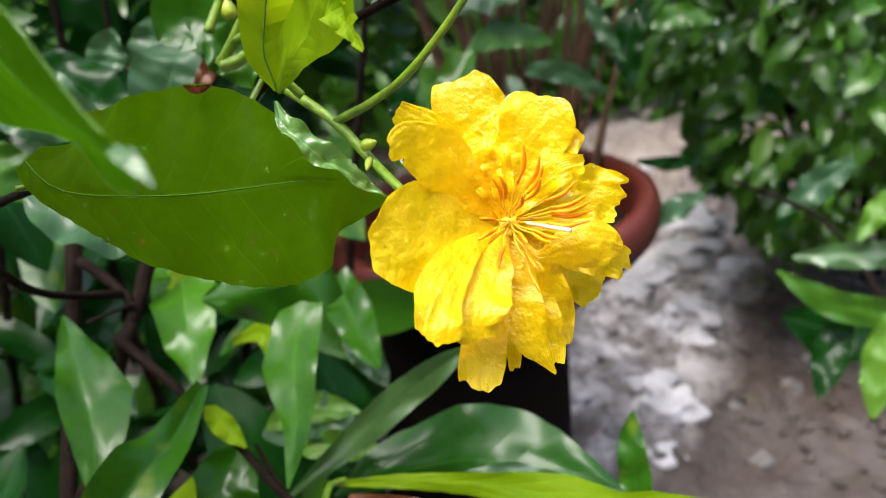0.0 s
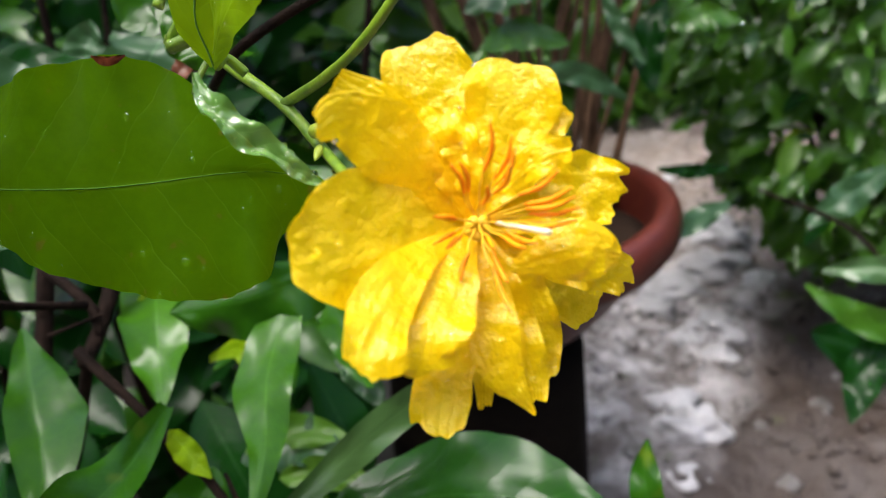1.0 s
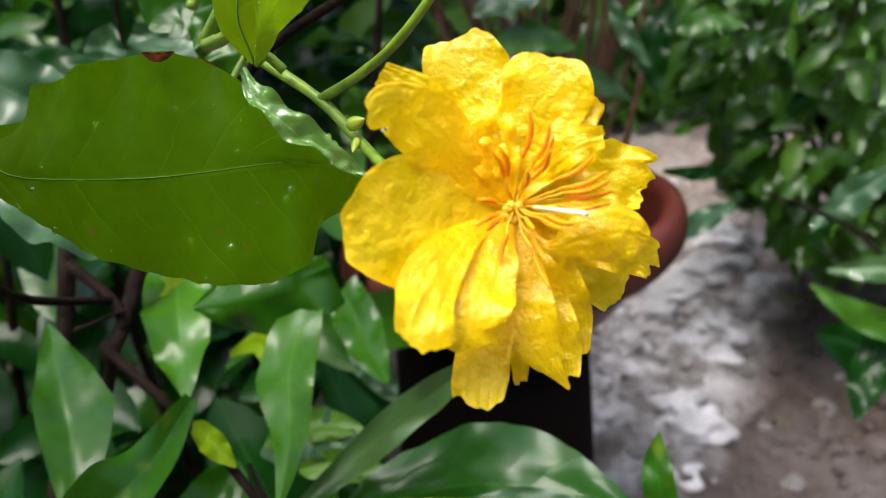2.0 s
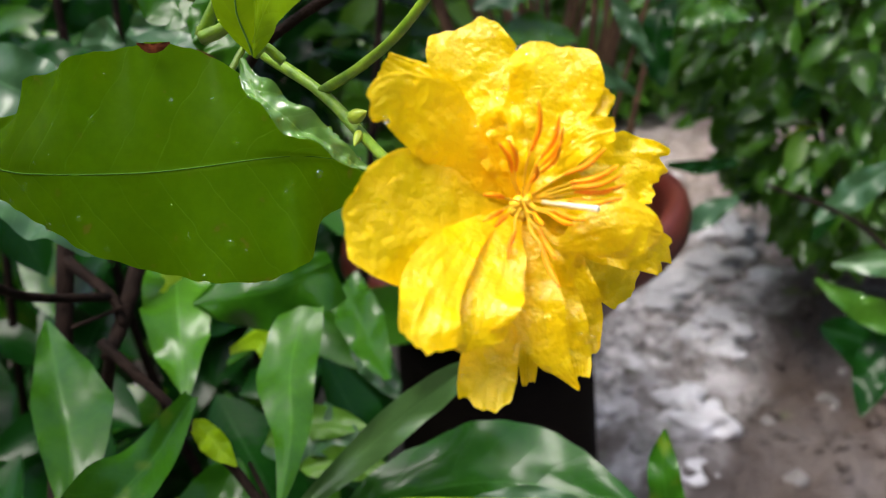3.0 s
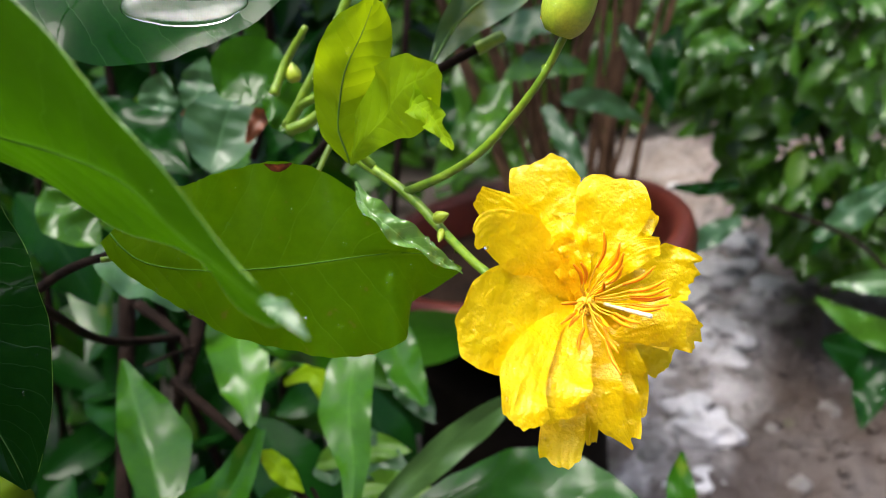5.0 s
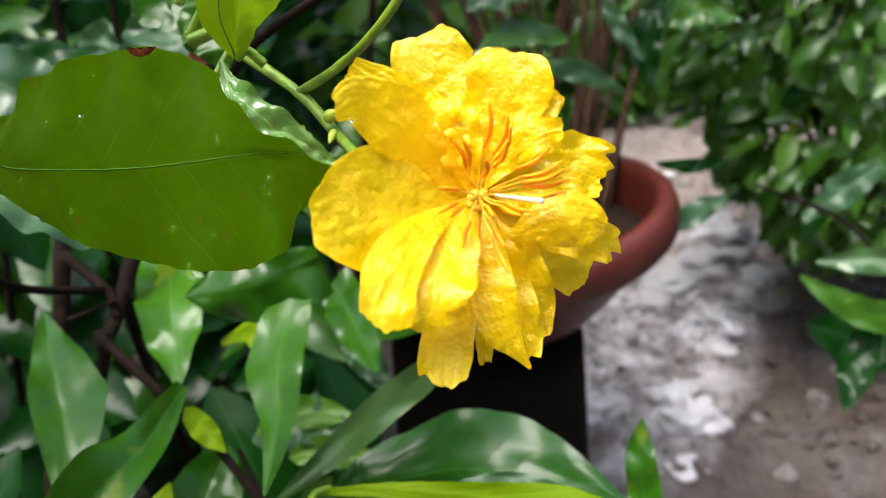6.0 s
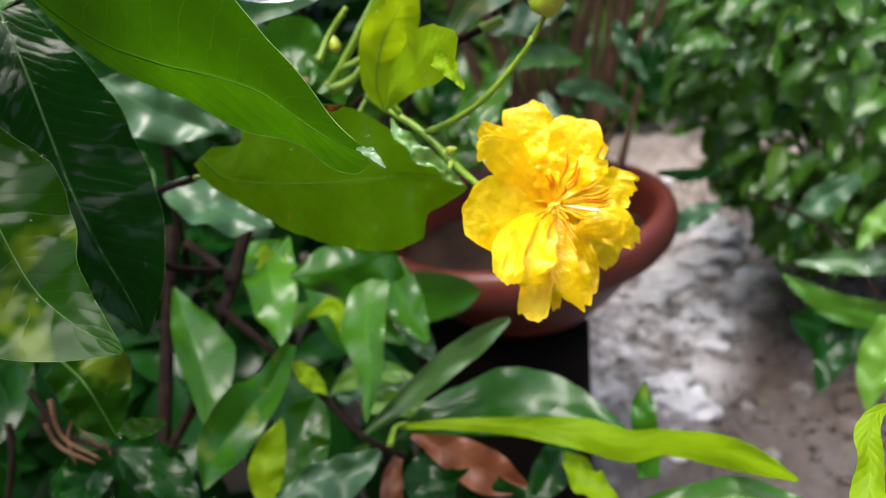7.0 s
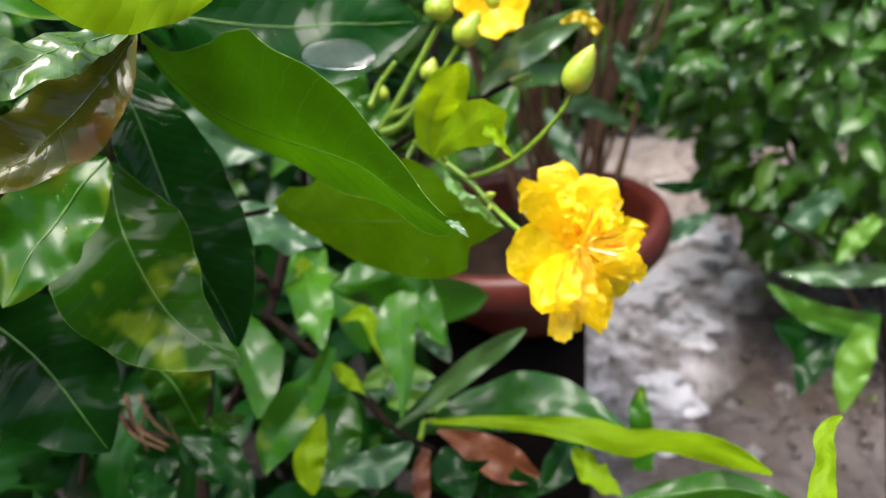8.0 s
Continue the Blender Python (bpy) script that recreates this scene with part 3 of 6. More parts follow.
leaf("leaf", shrub, [(-0.0335, 0.0908, 0.6038), (-0.0248, 0.0967, 0.6149), (-0.0093, 0.1026, 0.6246), (0.0101, 0.1086, 0.6338)], (0.155, -0.933, 0.326), (0.0007, 0.0029, 0.0052, 0.0056, 0.0057, 0.0056, 0.0043, 0.0031, 0.0018), (0.0007, 0.0035, 0.0062, 0.0070, 0.0073, 0.0073, 0.0056, 0.0039, 0.0022), LEAF_SHEEN, cup=0.2, ruffle=0.001, rib=0.0006, seed=14, label='grey-green leaf with a yellow end')
leaf("leaf", shrub, [(-0.0024, 0.1027, 0.6293), (0.0058, 0.1022, 0.6318), (0.0128, 0.0997, 0.6262)], (-0.155, -0.969, 0.190), (0.0009, 0.0012, 0.0016, 0.0019, 0.0022, 0.0022, 0.0022, 0.0022, 0.0022), (0.0009, 0.0013, 0.0018, 0.0023, 0.0026, 0.0025, 0.0024, 0.0023, 0.0022), LEAF_YELLOW, cup=0.2, ruffle=0.001, seed=15)
leaf("leaf", shrub, [(-0.1463, 0.1018, 0.5502), (-0.1267, 0.0999, 0.5416), (-0.1039, 0.0987, 0.5337)], (0.3021, -0.4186, 0.8565), 0.0133, 0.0125, LEAF_SILVER, rib=0.0006, cup=0.15, ruffle=0.0015, seed=16)
leaf("leaf", shrub, [(-0.2054, 0.1840, 0.5748), (-0.1805, 0.1800, 0.5603), (-0.1515, 0.1779, 0.5492)], (0.0906, -0.9099, 0.4047), 0.0146, 0.0146, LEAF_SILVER, rib=0.0006, cup=0.15, ruffle=0.0015, seed=17)
leaf("leaf", shrub, [(-0.1690, 0.1414, 0.4863), (-0.1565, 0.1209, 0.4787), (-0.1446, 0.1005, 0.4708), (-0.1374, 0.0843, 0.4643), (-0.1342, 0.0714, 0.4600)], (0.232, -0.239, 0.943), (0.0006, 0.0042, 0.0077, 0.0108, 0.0136, 0.0154, 0.0119, 0.0074, 0.0007), (0.0006, 0.0036, 0.0065, 0.0083, 0.0093, 0.0098, 0.0082, 0.0055, 0.0007), LEAF_PALE, rib=0.0007, ruffle=0.0012, seed=18, label='upright glossy leaf with pale sheen', cup=0.34)
leaf("leaf", shrub, [(-0.1085, 0.1136, 0.4722), (-0.1100, 0.0857, 0.4703), (-0.1156, 0.0644, 0.4688), (-0.1208, 0.0481, 0.4653), (-0.1206, 0.0306, 0.4623)], (0.533, -0.176, 0.828), (0.0020, 0.0037, 0.0053, 0.0069, 0.0082, 0.0097, 0.0115, 0.0076, 0.0008), (0.0025, 0.0041, 0.0058, 0.0078, 0.0102, 0.0115, 0.0101, 0.0061, 0.0008), LEAF_MID, rib=0.0007, ruffle=0.002, waves=2, seed=19, label='arched green glossy leaf', cup=0.38)
leaf("leaf", shrub, [(-0.0636, 0.0660, 0.4528), (-0.0752, 0.0612, 0.4478), (-0.0879, 0.0573, 0.4454), (-0.1031, 0.0518, 0.4410)], (0.002, -0.642, 0.766), (0.0011, 0.0054, 0.0097, 0.0115, 0.0112, 0.0106, 0.0074, 0.0041, 0.0009), (0.0014, 0.0035, 0.0057, 0.0067, 0.0065, 0.0062, 0.0044, 0.0027, 0.0009), LEAF_SILVER, rib=0.0006, cup=0.15, ruffle=0.0015, seed=20)
leaf("leaf", shrub, [(-0.0541, 0.0828, 0.4477), (-0.0343, 0.0771, 0.4422), (-0.0187, 0.0720, 0.4362), (-0.0065, 0.0691, 0.4333)], (-0.029, -0.770, 0.637), (0.0010, 0.0032, 0.0054, 0.0076, 0.0085, 0.0089, 0.0092, 0.0050, 0.0008), (0.0010, 0.0032, 0.0054, 0.0076, 0.0085, 0.0089, 0.0092, 0.0050, 0.0008), LEAF_RED, rib=0.0006, cup=0.2, ruffle=0.0015, seed=21, label='withered russet leaf under the green ones')
leaf("leaf", shrub, [(-0.0585, 0.0778, 0.4437), (-0.0610, 0.0681, 0.4356), (-0.0601, 0.0591, 0.4271), (-0.0591, 0.0560, 0.4202)], (0.098, -0.732, 0.674), (0.0016, 0.0025, 0.0035, 0.0045, 0.0045, 0.0043, 0.0041, 0.0025, 0.0008), (0.0016, 0.0025, 0.0034, 0.0043, 0.0041, 0.0039, 0.0036, 0.0023, 0.0008), LEAF_RED, rib=0.0005, cup=0.2, ruffle=0.001, seed=22, label='withered russet leaf under the green ones')
leaf("leaf", shrub, [(-0.0647, 0.1030, 0.4299), (-0.0441, 0.1068, 0.4361), (-0.0215, 0.1093, 0.4397), (-0.0023, 0.1066, 0.4422), (0.0180, 0.1002, 0.4413), (0.0397, 0.0921, 0.4366)], (-0.120, -0.759, 0.640), (0.0004, 0.0090, 0.0153, 0.0179, 0.0196, 0.0188, 0.0125, 0.0065, 0.0006), (0.0004, 0.0029, 0.0056, 0.0085, 0.0103, 0.0106, 0.0087, 0.0050, 0.0006), LEAF_HUMP, rib=0.0007, ruffle=0.002, waves=3, seed=23, label='humped green leaf with soft sheen', cup=-0.22, serrate=0.0005, nu=60)
leaf("leaf", shrub, [(-0.0630, 0.0920, 0.4452), (-0.0345, 0.0851, 0.4517), (-0.0088, 0.0765, 0.4569), (0.0129, 0.0673, 0.4605), (0.0284, 0.0568, 0.4631), (0.0397, 0.0500, 0.4701), (0.0506, 0.0343, 0.4798), (0.0602, 0.0161, 0.4897), (0.0674, -0.0028, 0.4974)], (-0.629, -0.581, 0.516), (0.0005, 0.0013, 0.0021, 0.0027, 0.0030, 0.0033, 0.0045, 0.0059, 0.0070, 0.0073, 0.0033, 0.0041, 0.0060, 0.0055, 0.0048, 0.0027, 0.0004), (0.0005, 0.0013, 0.0021, 0.0027, 0.0031, 0.0035, 0.0046, 0.0057, 0.0063, 0.0063, 0.0033, 0.0039, 0.0053, 0.0052, 0.0049, 0.0028, 0.0004), LEAF_LIME, waves=3.6, rib=0.0006, seed=24, label='long wavy lime-green leaf', cup=-0.1, ruffle=0.0012, serrate=0.0005, nu=76)
leaf("leaf", shrub, [(0.0497, 0.1530, 0.4285), (0.0483, 0.1465, 0.4188), (0.0491, 0.1385, 0.4054), (0.0501, 0.1296, 0.3901)], (-0.141, -0.847, 0.513), (0.0005, 0.0031, 0.0057, 0.0062, 0.0065, 0.0067, 0.0061, 0.0056, 0.0050), (0.0005, 0.0030, 0.0055, 0.0059, 0.0062, 0.0063, 0.0058, 0.0054, 0.0050), LEAF_MID, rib=0.0005, cup=0.2, ruffle=0.001, seed=25)
leaf("leaf", shrub, [(0.0656, -0.0483, 0.5540), (0.0626, -0.0502, 0.5529), (0.0598, -0.0538, 0.5505), (0.0597, -0.0577, 0.5469), (0.0583, -0.0615, 0.5437), (0.0567, -0.0669, 0.5394)], (-0.228, -0.532, 0.816), (0.0004, 0.0011, 0.0021, 0.0026, 0.0020, 0.0025, 0.0032, 0.0033, 0.0034), (0.0004, 0.0014, 0.0023, 0.0027, 0.0022, 0.0025, 0.0032, 0.0033, 0.0034), LEAF_LIME, ruffle=0.0009, waves=2, crumple=0.0005, seed=26, label='small curled lime-green shoot leaf', serrate=0.0003, cup=0.2)
leaf("leaf", shrub, [(0.0204, 0.0234, 0.4597), (0.0431, 0.0215, 0.4672), (0.0627, 0.0185, 0.4728), (0.0867, 0.0121, 0.4703)], (-0.227, -0.738, 0.635), (0.0011, 0.0030, 0.0050, 0.0065, 0.0066, 0.0067, 0.0049, 0.0029, 0.0008), (0.0022, 0.0045, 0.0068, 0.0086, 0.0085, 0.0084, 0.0061, 0.0035, 0.0008), LEAF_PALE, rib=0.0005, cup=-0.2, ruffle=0.0015, seed=27)
leaf("leaf", shrub, [(-0.0787, 0.0967, 0.4357), (-0.0608, 0.1044, 0.4485), (-0.0401, 0.1112, 0.4647), (-0.0236, 0.1142, 0.4768), (-0.0139, 0.1163, 0.4832)], (-0.060, -0.891, 0.449), (0.0006, 0.0023, 0.0040, 0.0048, 0.0054, 0.0059, 0.0057, 0.0049, 0.0010), (0.0006, 0.0025, 0.0043, 0.0052, 0.0057, 0.0061, 0.0057, 0.0048, 0.0010), LEAF_SLIM, rib=0.0007, cup=0.25, ruffle=0.0008, seed=28, label='slim grey-green leaf blade')
leaf("leaf", shrub, [(-0.1388, 0.1888, 0.4891), (-0.1288, 0.1598, 0.4794), (-0.1221, 0.1409, 0.4712), (-0.1154, 0.1241, 0.4645)], (0.086, -0.326, 0.941), (0.0121, 0.0124, 0.0126, 0.0129, 0.0123, 0.0108, 0.0090, 0.0049, 0.0008), (0.0121, 0.0125, 0.0130, 0.0134, 0.0127, 0.0107, 0.0085, 0.0046, 0.0008), LEAF_GLOSS, rib=0.0007, cup=0.2, ruffle=0.002, seed=29)
leaf("leaf", shrub, [(-0.1132, 0.1395, 0.4923), (-0.0990, 0.1387, 0.4948), (-0.0826, 0.1414, 0.4967), (-0.0654, 0.1496, 0.5011)], (0.117, -0.908, 0.402), (0.0008, 0.0054, 0.0101, 0.0118, 0.0122, 0.0125, 0.0100, 0.0076, 0.0051), (0.0008, 0.0055, 0.0103, 0.0124, 0.0133, 0.0142, 0.0137, 0.0133, 0.0128), LEAF_PLAIN, rib=0.0006, cup=-0.25, ruffle=0.0015, seed=30)
leaf("leaf", shrub, [(-0.0756, 0.1422, 0.4892), (-0.0754, 0.1171, 0.4799), (-0.0701, 0.0907, 0.4725), (-0.0679, 0.0644, 0.4672)], (0.156, -0.254, 0.954), (0.0072, 0.0078, 0.0084, 0.0082, 0.0069, 0.0055, 0.0039, 0.0022, 0.0004), (0.0077, 0.0094, 0.0111, 0.0111, 0.0083, 0.0056, 0.0036, 0.0020, 0.0004), LEAF_GLOSS, rib=0.0006, cup=-0.2, ruffle=0.0012, seed=31)
leaf("leaf", shrub, [(-0.0902, 0.2631, 0.4371), (-0.0769, 0.2360, 0.4300), (-0.0664, 0.2121, 0.4247), (-0.0595, 0.1983, 0.4226)], (-0.260, -0.326, 0.909), (0.0096, 0.0103, 0.0109, 0.0116, 0.0109, 0.0095, 0.0080, 0.0049, 0.0012), (0.0096, 0.0103, 0.0109, 0.0116, 0.0108, 0.0091, 0.0074, 0.0046, 0.0012), LEAF_PALE, rib=0.0006, cup=0.2, ruffle=0.002, seed=32)
leaf("leaf", shrub, [(-0.1055, 0.1563, 0.4172), (-0.0869, 0.1599, 0.4210), (-0.0629, 0.1524, 0.4234)], (-0.1651, -0.3298, 0.9295), 0.0129, 0.0122, LEAF_SILVER, rib=0.0006, cup=0.2, ruffle=0.002, seed=33)
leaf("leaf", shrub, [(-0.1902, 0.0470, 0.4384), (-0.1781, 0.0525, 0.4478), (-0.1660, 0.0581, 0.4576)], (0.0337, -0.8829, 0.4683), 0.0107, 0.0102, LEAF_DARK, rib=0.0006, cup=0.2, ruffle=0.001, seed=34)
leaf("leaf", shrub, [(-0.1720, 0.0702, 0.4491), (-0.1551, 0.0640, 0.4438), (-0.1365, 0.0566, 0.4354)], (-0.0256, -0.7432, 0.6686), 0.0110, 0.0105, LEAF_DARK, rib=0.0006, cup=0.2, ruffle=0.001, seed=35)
leaf("leaf", shrub, [(-0.1122, 0.0686, 0.4197), (-0.1158, 0.0795, 0.4325), (-0.1100, 0.0929, 0.4486)], (0.1174, -0.7654, 0.6328), 0.0072, 0.0081, LEAF_LIME, rib=0.0006, cup=0.2, ruffle=0.001, seed=36)
leaf("leaf", shrub, [(-0.1053, 0.1310, 0.4343), (-0.1109, 0.1125, 0.4190), (-0.1009, 0.0958, 0.4041)], (0.2382, -0.6159, 0.7509), 0.0142, 0.0129, LEAF_PLAIN, rib=0.0006, cup=0.2, ruffle=0.001, seed=37)
leaf("leaf", shrub, [(-0.0448, 0.0840, 0.4387), (-0.0462, 0.0711, 0.4348), (-0.0387, 0.0574, 0.4270)], (0.0136, -0.3985, 0.9171), 0.0113, 0.0102, LEAF_DARK, rib=0.0006, cup=0.2, ruffle=0.001, seed=38)
leaf("leaf", shrub, [(0.0085, 0.0921, 0.4446), (0.0045, 0.0779, 0.4385), (-0.0081, 0.0616, 0.4295)], (0.1526, -0.5029, 0.8508), 0.0081, 0.0077, LEAF_DARK, rib=0.0006, cup=0.2, ruffle=0.001, seed=39)
leaf("leaf", shrub, [(0.0074, 0.0719, 0.4488), (0.0153, 0.0591, 0.4431), (0.0268, 0.0486, 0.4417)], (-0.0733, -0.3466, 0.9352), 0.0068, 0.0054, LEAF_LIME, rib=0.0005, cup=0.3, ruffle=0.0015, seed=40)
leaf("leaf", shrub, [(-0.1063, 0.1073, 0.4676), (-0.0991, 0.1011, 0.4645), (-0.0897, 0.0942, 0.4592)], (0.0215, -0.5192, 0.8544), 0.0039, 0.0044, LEAF_LIME, rib=0.0004, cup=0.3, ruffle=0.001, seed=41)
leaf("leaf", shrub, [(-0.0597, 0.0672, 0.4293), (-0.0327, 0.0713, 0.4321), (-0.0015, 0.0630, 0.4312)], (-0.0789, -0.9372, 0.3398), 0.0071, 0.0119, LEAF_DARK, rib=0.0006, cup=-0.2, ruffle=0.002, seed=42)
leaf("leaf", shrub, [(-0.1957, 0.1257, 0.6145), (-0.1806, 0.1206, 0.5998), (-0.1622, 0.1185, 0.5909)], (0.1282, -0.8830, 0.4515), 0.0110, 0.0110, LEAF_DARK, rib=0.0006, cup=0.2, ruffle=0.001, seed=43)
leaf("leaf", shrub, [(-0.1128, 0.1475, 0.5863), (-0.1022, 0.1516, 0.5932), (-0.0889, 0.1471, 0.5808)], (0.0463, -0.9611, 0.2724), 0.0120, 0.0120, LEAF_PALE, rib=0.0006, cup=0.2, ruffle=0.001, seed=44)
leaf("leaf", shrub, [(-0.0901, 0.1265, 0.5924), (-0.0815, 0.1241, 0.5850), (-0.0761, 0.1205, 0.5757)], (0.0743, -0.9153, 0.3958), 0.0088, 0.0079, LEAF_PALE, rib=0.0006, cup=0.2, ruffle=0.001, seed=45)
leaf("blemish", shrub, [(-0.0625, 0.0270, 0.5995), (-0.0599, 0.0270, 0.5991), (-0.0569, 0.0273, 0.5993)], (0.064, -0.970, 0.236), (0.0001, 0.0001, 0.0002, 0.0002, 0.0002, 0.0002, 0.0002, 0.0001, 0.0001), (0.0002, 0.0007, 0.0011, 0.0015, 0.0018, 0.0014, 0.0010, 0.0006, 0.0002), SCORCH, cup=0.0, ruffle=0.0002, seed=47, label='brown scorched notch in the leaf margin', nu=12, nv=6)
# three leaves running up out of view, added to shade those below
leaf("leaf", shrub, [(-0.1048, -0.0500, 0.6597), (-0.1305, -0.0232, 0.6748), (-0.1687, 0.0179, 0.6993)], (0.3542, -0.1995, 0.9136), 0.0203, 0.0203, LEAF_MID, rib=0.0006, seed=61)
leaf("leaf", shrub, [(-0.1042, -0.0497, 0.6603), (-0.1111, -0.0200, 0.6780), (-0.1291, 0.0263, 0.7098)], (0.5852, -0.2998, 0.7535), 0.0143, 0.0151, LEAF_DARK, rib=0.0006, seed=62)
leaf("leaf", shrub, [(-0.1054, -0.0503, 0.6592), (-0.1473, -0.0175, 0.6664), (-0.2100, 0.0240, 0.6727)], (-0.1305, -0.3525, 0.9266), 0.0210, 0.0231, LEAF_MID, rib=0.0006, seed=63)
leaf("leaf", shrub, [(-0.1246, 0.2013, 0.5534), (-0.1181, 0.2066, 0.5638), (-0.1086, 0.2123, 0.5745)], (0.3101, -0.9186, 0.2451), 0.0036, 0.0038, LEAF_RED, cup=0.3, ruffle=0.0012, seed=65, label='shrivelled pinkish dry leaf')
leaf("leaf", shrub, [(-0.1555, 0.2139, 0.5640), (-0.1493, 0.2148, 0.5647), (-0.1396, 0.2150, 0.5628)], (0.0844, -0.9637, 0.2534), 0.0025, 0.0029, LEAF_RED, cup=0.3, ruffle=0.001, seed=66, label='shrivelled pinkish dry leaf')
POOL = ((-0.0786, 0.0433, 0.6303), (0.21, -0.80, 0.56), (0.0895, 0.0213, -0.0071), 0.0125, 0.0056)
# leaf left of view, added to shade the dark leaf beside it
leaf("leaf", shrub, [(-0.1539, -0.0497, 0.6102), (-0.1773, -0.0493, 0.6036), (-0.2087, -0.0438, 0.5975)], (-0.2450, -0.4853, 0.8393), 0.0229, 0.0229, LEAF_MID, rib=0.0006, seed=67)
leaf("leaf", shrub, [(-0.1865, 0.2592, 0.5492), (-0.1851, 0.2644, 0.5606), (-0.1811, 0.2648, 0.5728)], (0.0530, -0.9744, 0.2183), 0.0101, 0.0101, LEAF_SILVER, cup=0.2, seed=68)
leaf("leaf", shrub, [(-0.1736, 0.2715, 0.5494), (-0.1693, 0.2777, 0.5621), (-0.1640, 0.2790, 0.5763)], (0.0166, -0.9649, 0.2622), 0.0097, 0.0091, LEAF_SILVER, cup=0.2, seed=69)
leaf("leaf", shrub, [(-0.1401, 0.1954, 0.5436), (-0.1359, 0.2079, 0.5583), (-0.1293, 0.2212, 0.5744)], (0.2815, -0.7813, 0.5571), 0.0162, 0.0153, LEAF_SILVER, cup=0.2, rib=0.0005, seed=70)
leaf("leaf", shrub, [(-0.2047, 0.2209, 0.5662), (-0.1776, 0.2143, 0.5575), (-0.1517, 0.2037, 0.5401)], (0.1557, -0.6484, 0.7452), 0.0132, 0.0127, LEAF_DARK, cup=0.2, seed=71)
leaf("leaf", shrub, [(-0.2098, 0.1878, 0.5424), (-0.2008, 0.1835, 0.5308), (-0.1870, 0.1796, 0.5188)], (0.4074, -0.6656, 0.6253), 0.0109, 0.0109, LEAF_BUSH, cup=0.2, seed=72)
leaf("leaf", shrub, [(-0.1040, 0.1576, 0.4198), (-0.0854, 0.1621, 0.4256), (-0.0621, 0.1592, 0.4262)], (-0.0931, -0.6321, 0.7693), 0.0079, 0.0067, LEAF_BUSH_BRIGHT, cup=0.2, ruffle=0.0012, seed=111)
leaf("leaf", shrub, [(-0.0880, 0.1467, 0.4165), (-0.0706, 0.1446, 0.4201), (-0.0495, 0.1407, 0.4190)], (-0.1530, -0.6939, 0.7036), 0.0067, 0.0062, LEAF_BUSH_BRIGHT, cup=0.2, ruffle=0.0012, seed=112)
leaf("leaf", shrub, [(-0.0827, 0.2363, 0.4186), (-0.0700, 0.2245, 0.4140), (-0.0578, 0.2102, 0.4039)], (-0.1973, -0.6180, 0.7610), 0.0078, 0.0078, LEAF_SILVER, cup=0.2, ruffle=0.0012, seed=113)
leaf("leaf", shrub, [(-0.1487, 0.1815, 0.4831), (-0.1344, 0.1718, 0.4828), (-0.1207, 0.1672, 0.4695)], (0.1771, -0.4762, 0.8613), 0.0093, 0.0093, LEAF_LIME, cup=0.2, ruffle=0.0012, seed=114)

leaf("leaf", shrub, [(-0.0351, -0.0662, 0.6161), (-0.0327, -0.0683, 0.6159), (-0.0300, -0.0701, 0.6139)], (-0.025, -0.516, 0.856), (0.0006, 0.0007, 0.0008, 0.0010, 0.0010, 0.0008, 0.0006, 0.0004, 0.0001), (0.0004, 0.0006, 0.0007, 0.0009, 0.0009, 0.0007, 0.0005, 0.0003, 0.0001), LEAF_SHEEN, seed=130, nu=14, nv=6, crumple=0.0004, ruffle=0.0002)
leaf("leaf", shrub, [(-0.0290, 0.0093, 0.6156), (-0.0245, 0.0002, 0.6142), (-0.0208, -0.0094, 0.6119)], (-0.749, -0.430, 0.504), (0.0022, 0.0023, 0.0025, 0.0027, 0.0028, 0.0022, 0.0016, 0.0009, 0.0003), (0.0018, 0.0019, 0.0020, 0.0020, 0.0021, 0.0016, 0.0012, 0.0008, 0.0003), LEAF_LIME, seed=136, nu=16, nv=8, cup=0.3)
leaf("leaf", shrub, [(-0.1055, -0.0517, 0.6563), (-0.1120, -0.0614, 0.6556), (-0.1172, -0.0737, 0.6539), (-0.1253, -0.0833, 0.6515)], (0.571, -0.460, 0.680), (0.0007, 0.0027, 0.0048, 0.0061, 0.0067, 0.0073, 0.0069, 0.0059, 0.0050), (0.0007, 0.0019, 0.0030, 0.0040, 0.0048, 0.0057, 0.0057, 0.0053, 0.0050), LEAF_RAIN, seed=131, rib=0.0003, crumple=0.0022, label='pale wet leaf streaming with rain')
leaf("leaf", shrub, [(-0.1151, 0.1675, 0.4566), (-0.1013, 0.1659, 0.4621), (-0.0922, 0.1560, 0.4502), (-0.0872, 0.1464, 0.4401)], (-0.090, -0.684, 0.724), (0.0014, 0.0028, 0.0043, 0.0047, 0.0042, 0.0036, 0.0028, 0.0017, 0.0005), (0.0014, 0.0026, 0.0038, 0.0044, 0.0042, 0.0040, 0.0032, 0.0019, 0.0005), LEAF_LIME, seed=132)
leaf("leaf", shrub, [(-0.1806, 0.0601, 0.4531), (-0.1770, 0.0525, 0.4477), (-0.1736, 0.0378, 0.4387)], (0.393, -0.410, 0.823), (0.0009, 0.0040, 0.0071, 0.0098, 0.0096, 0.0093, 0.0090, 0.0088, 0.0085), (0.0009, 0.0040, 0.0071, 0.0098, 0.0096, 0.0093, 0.0090, 0.0088, 0.0085), LEAF_DARK, seed=133)
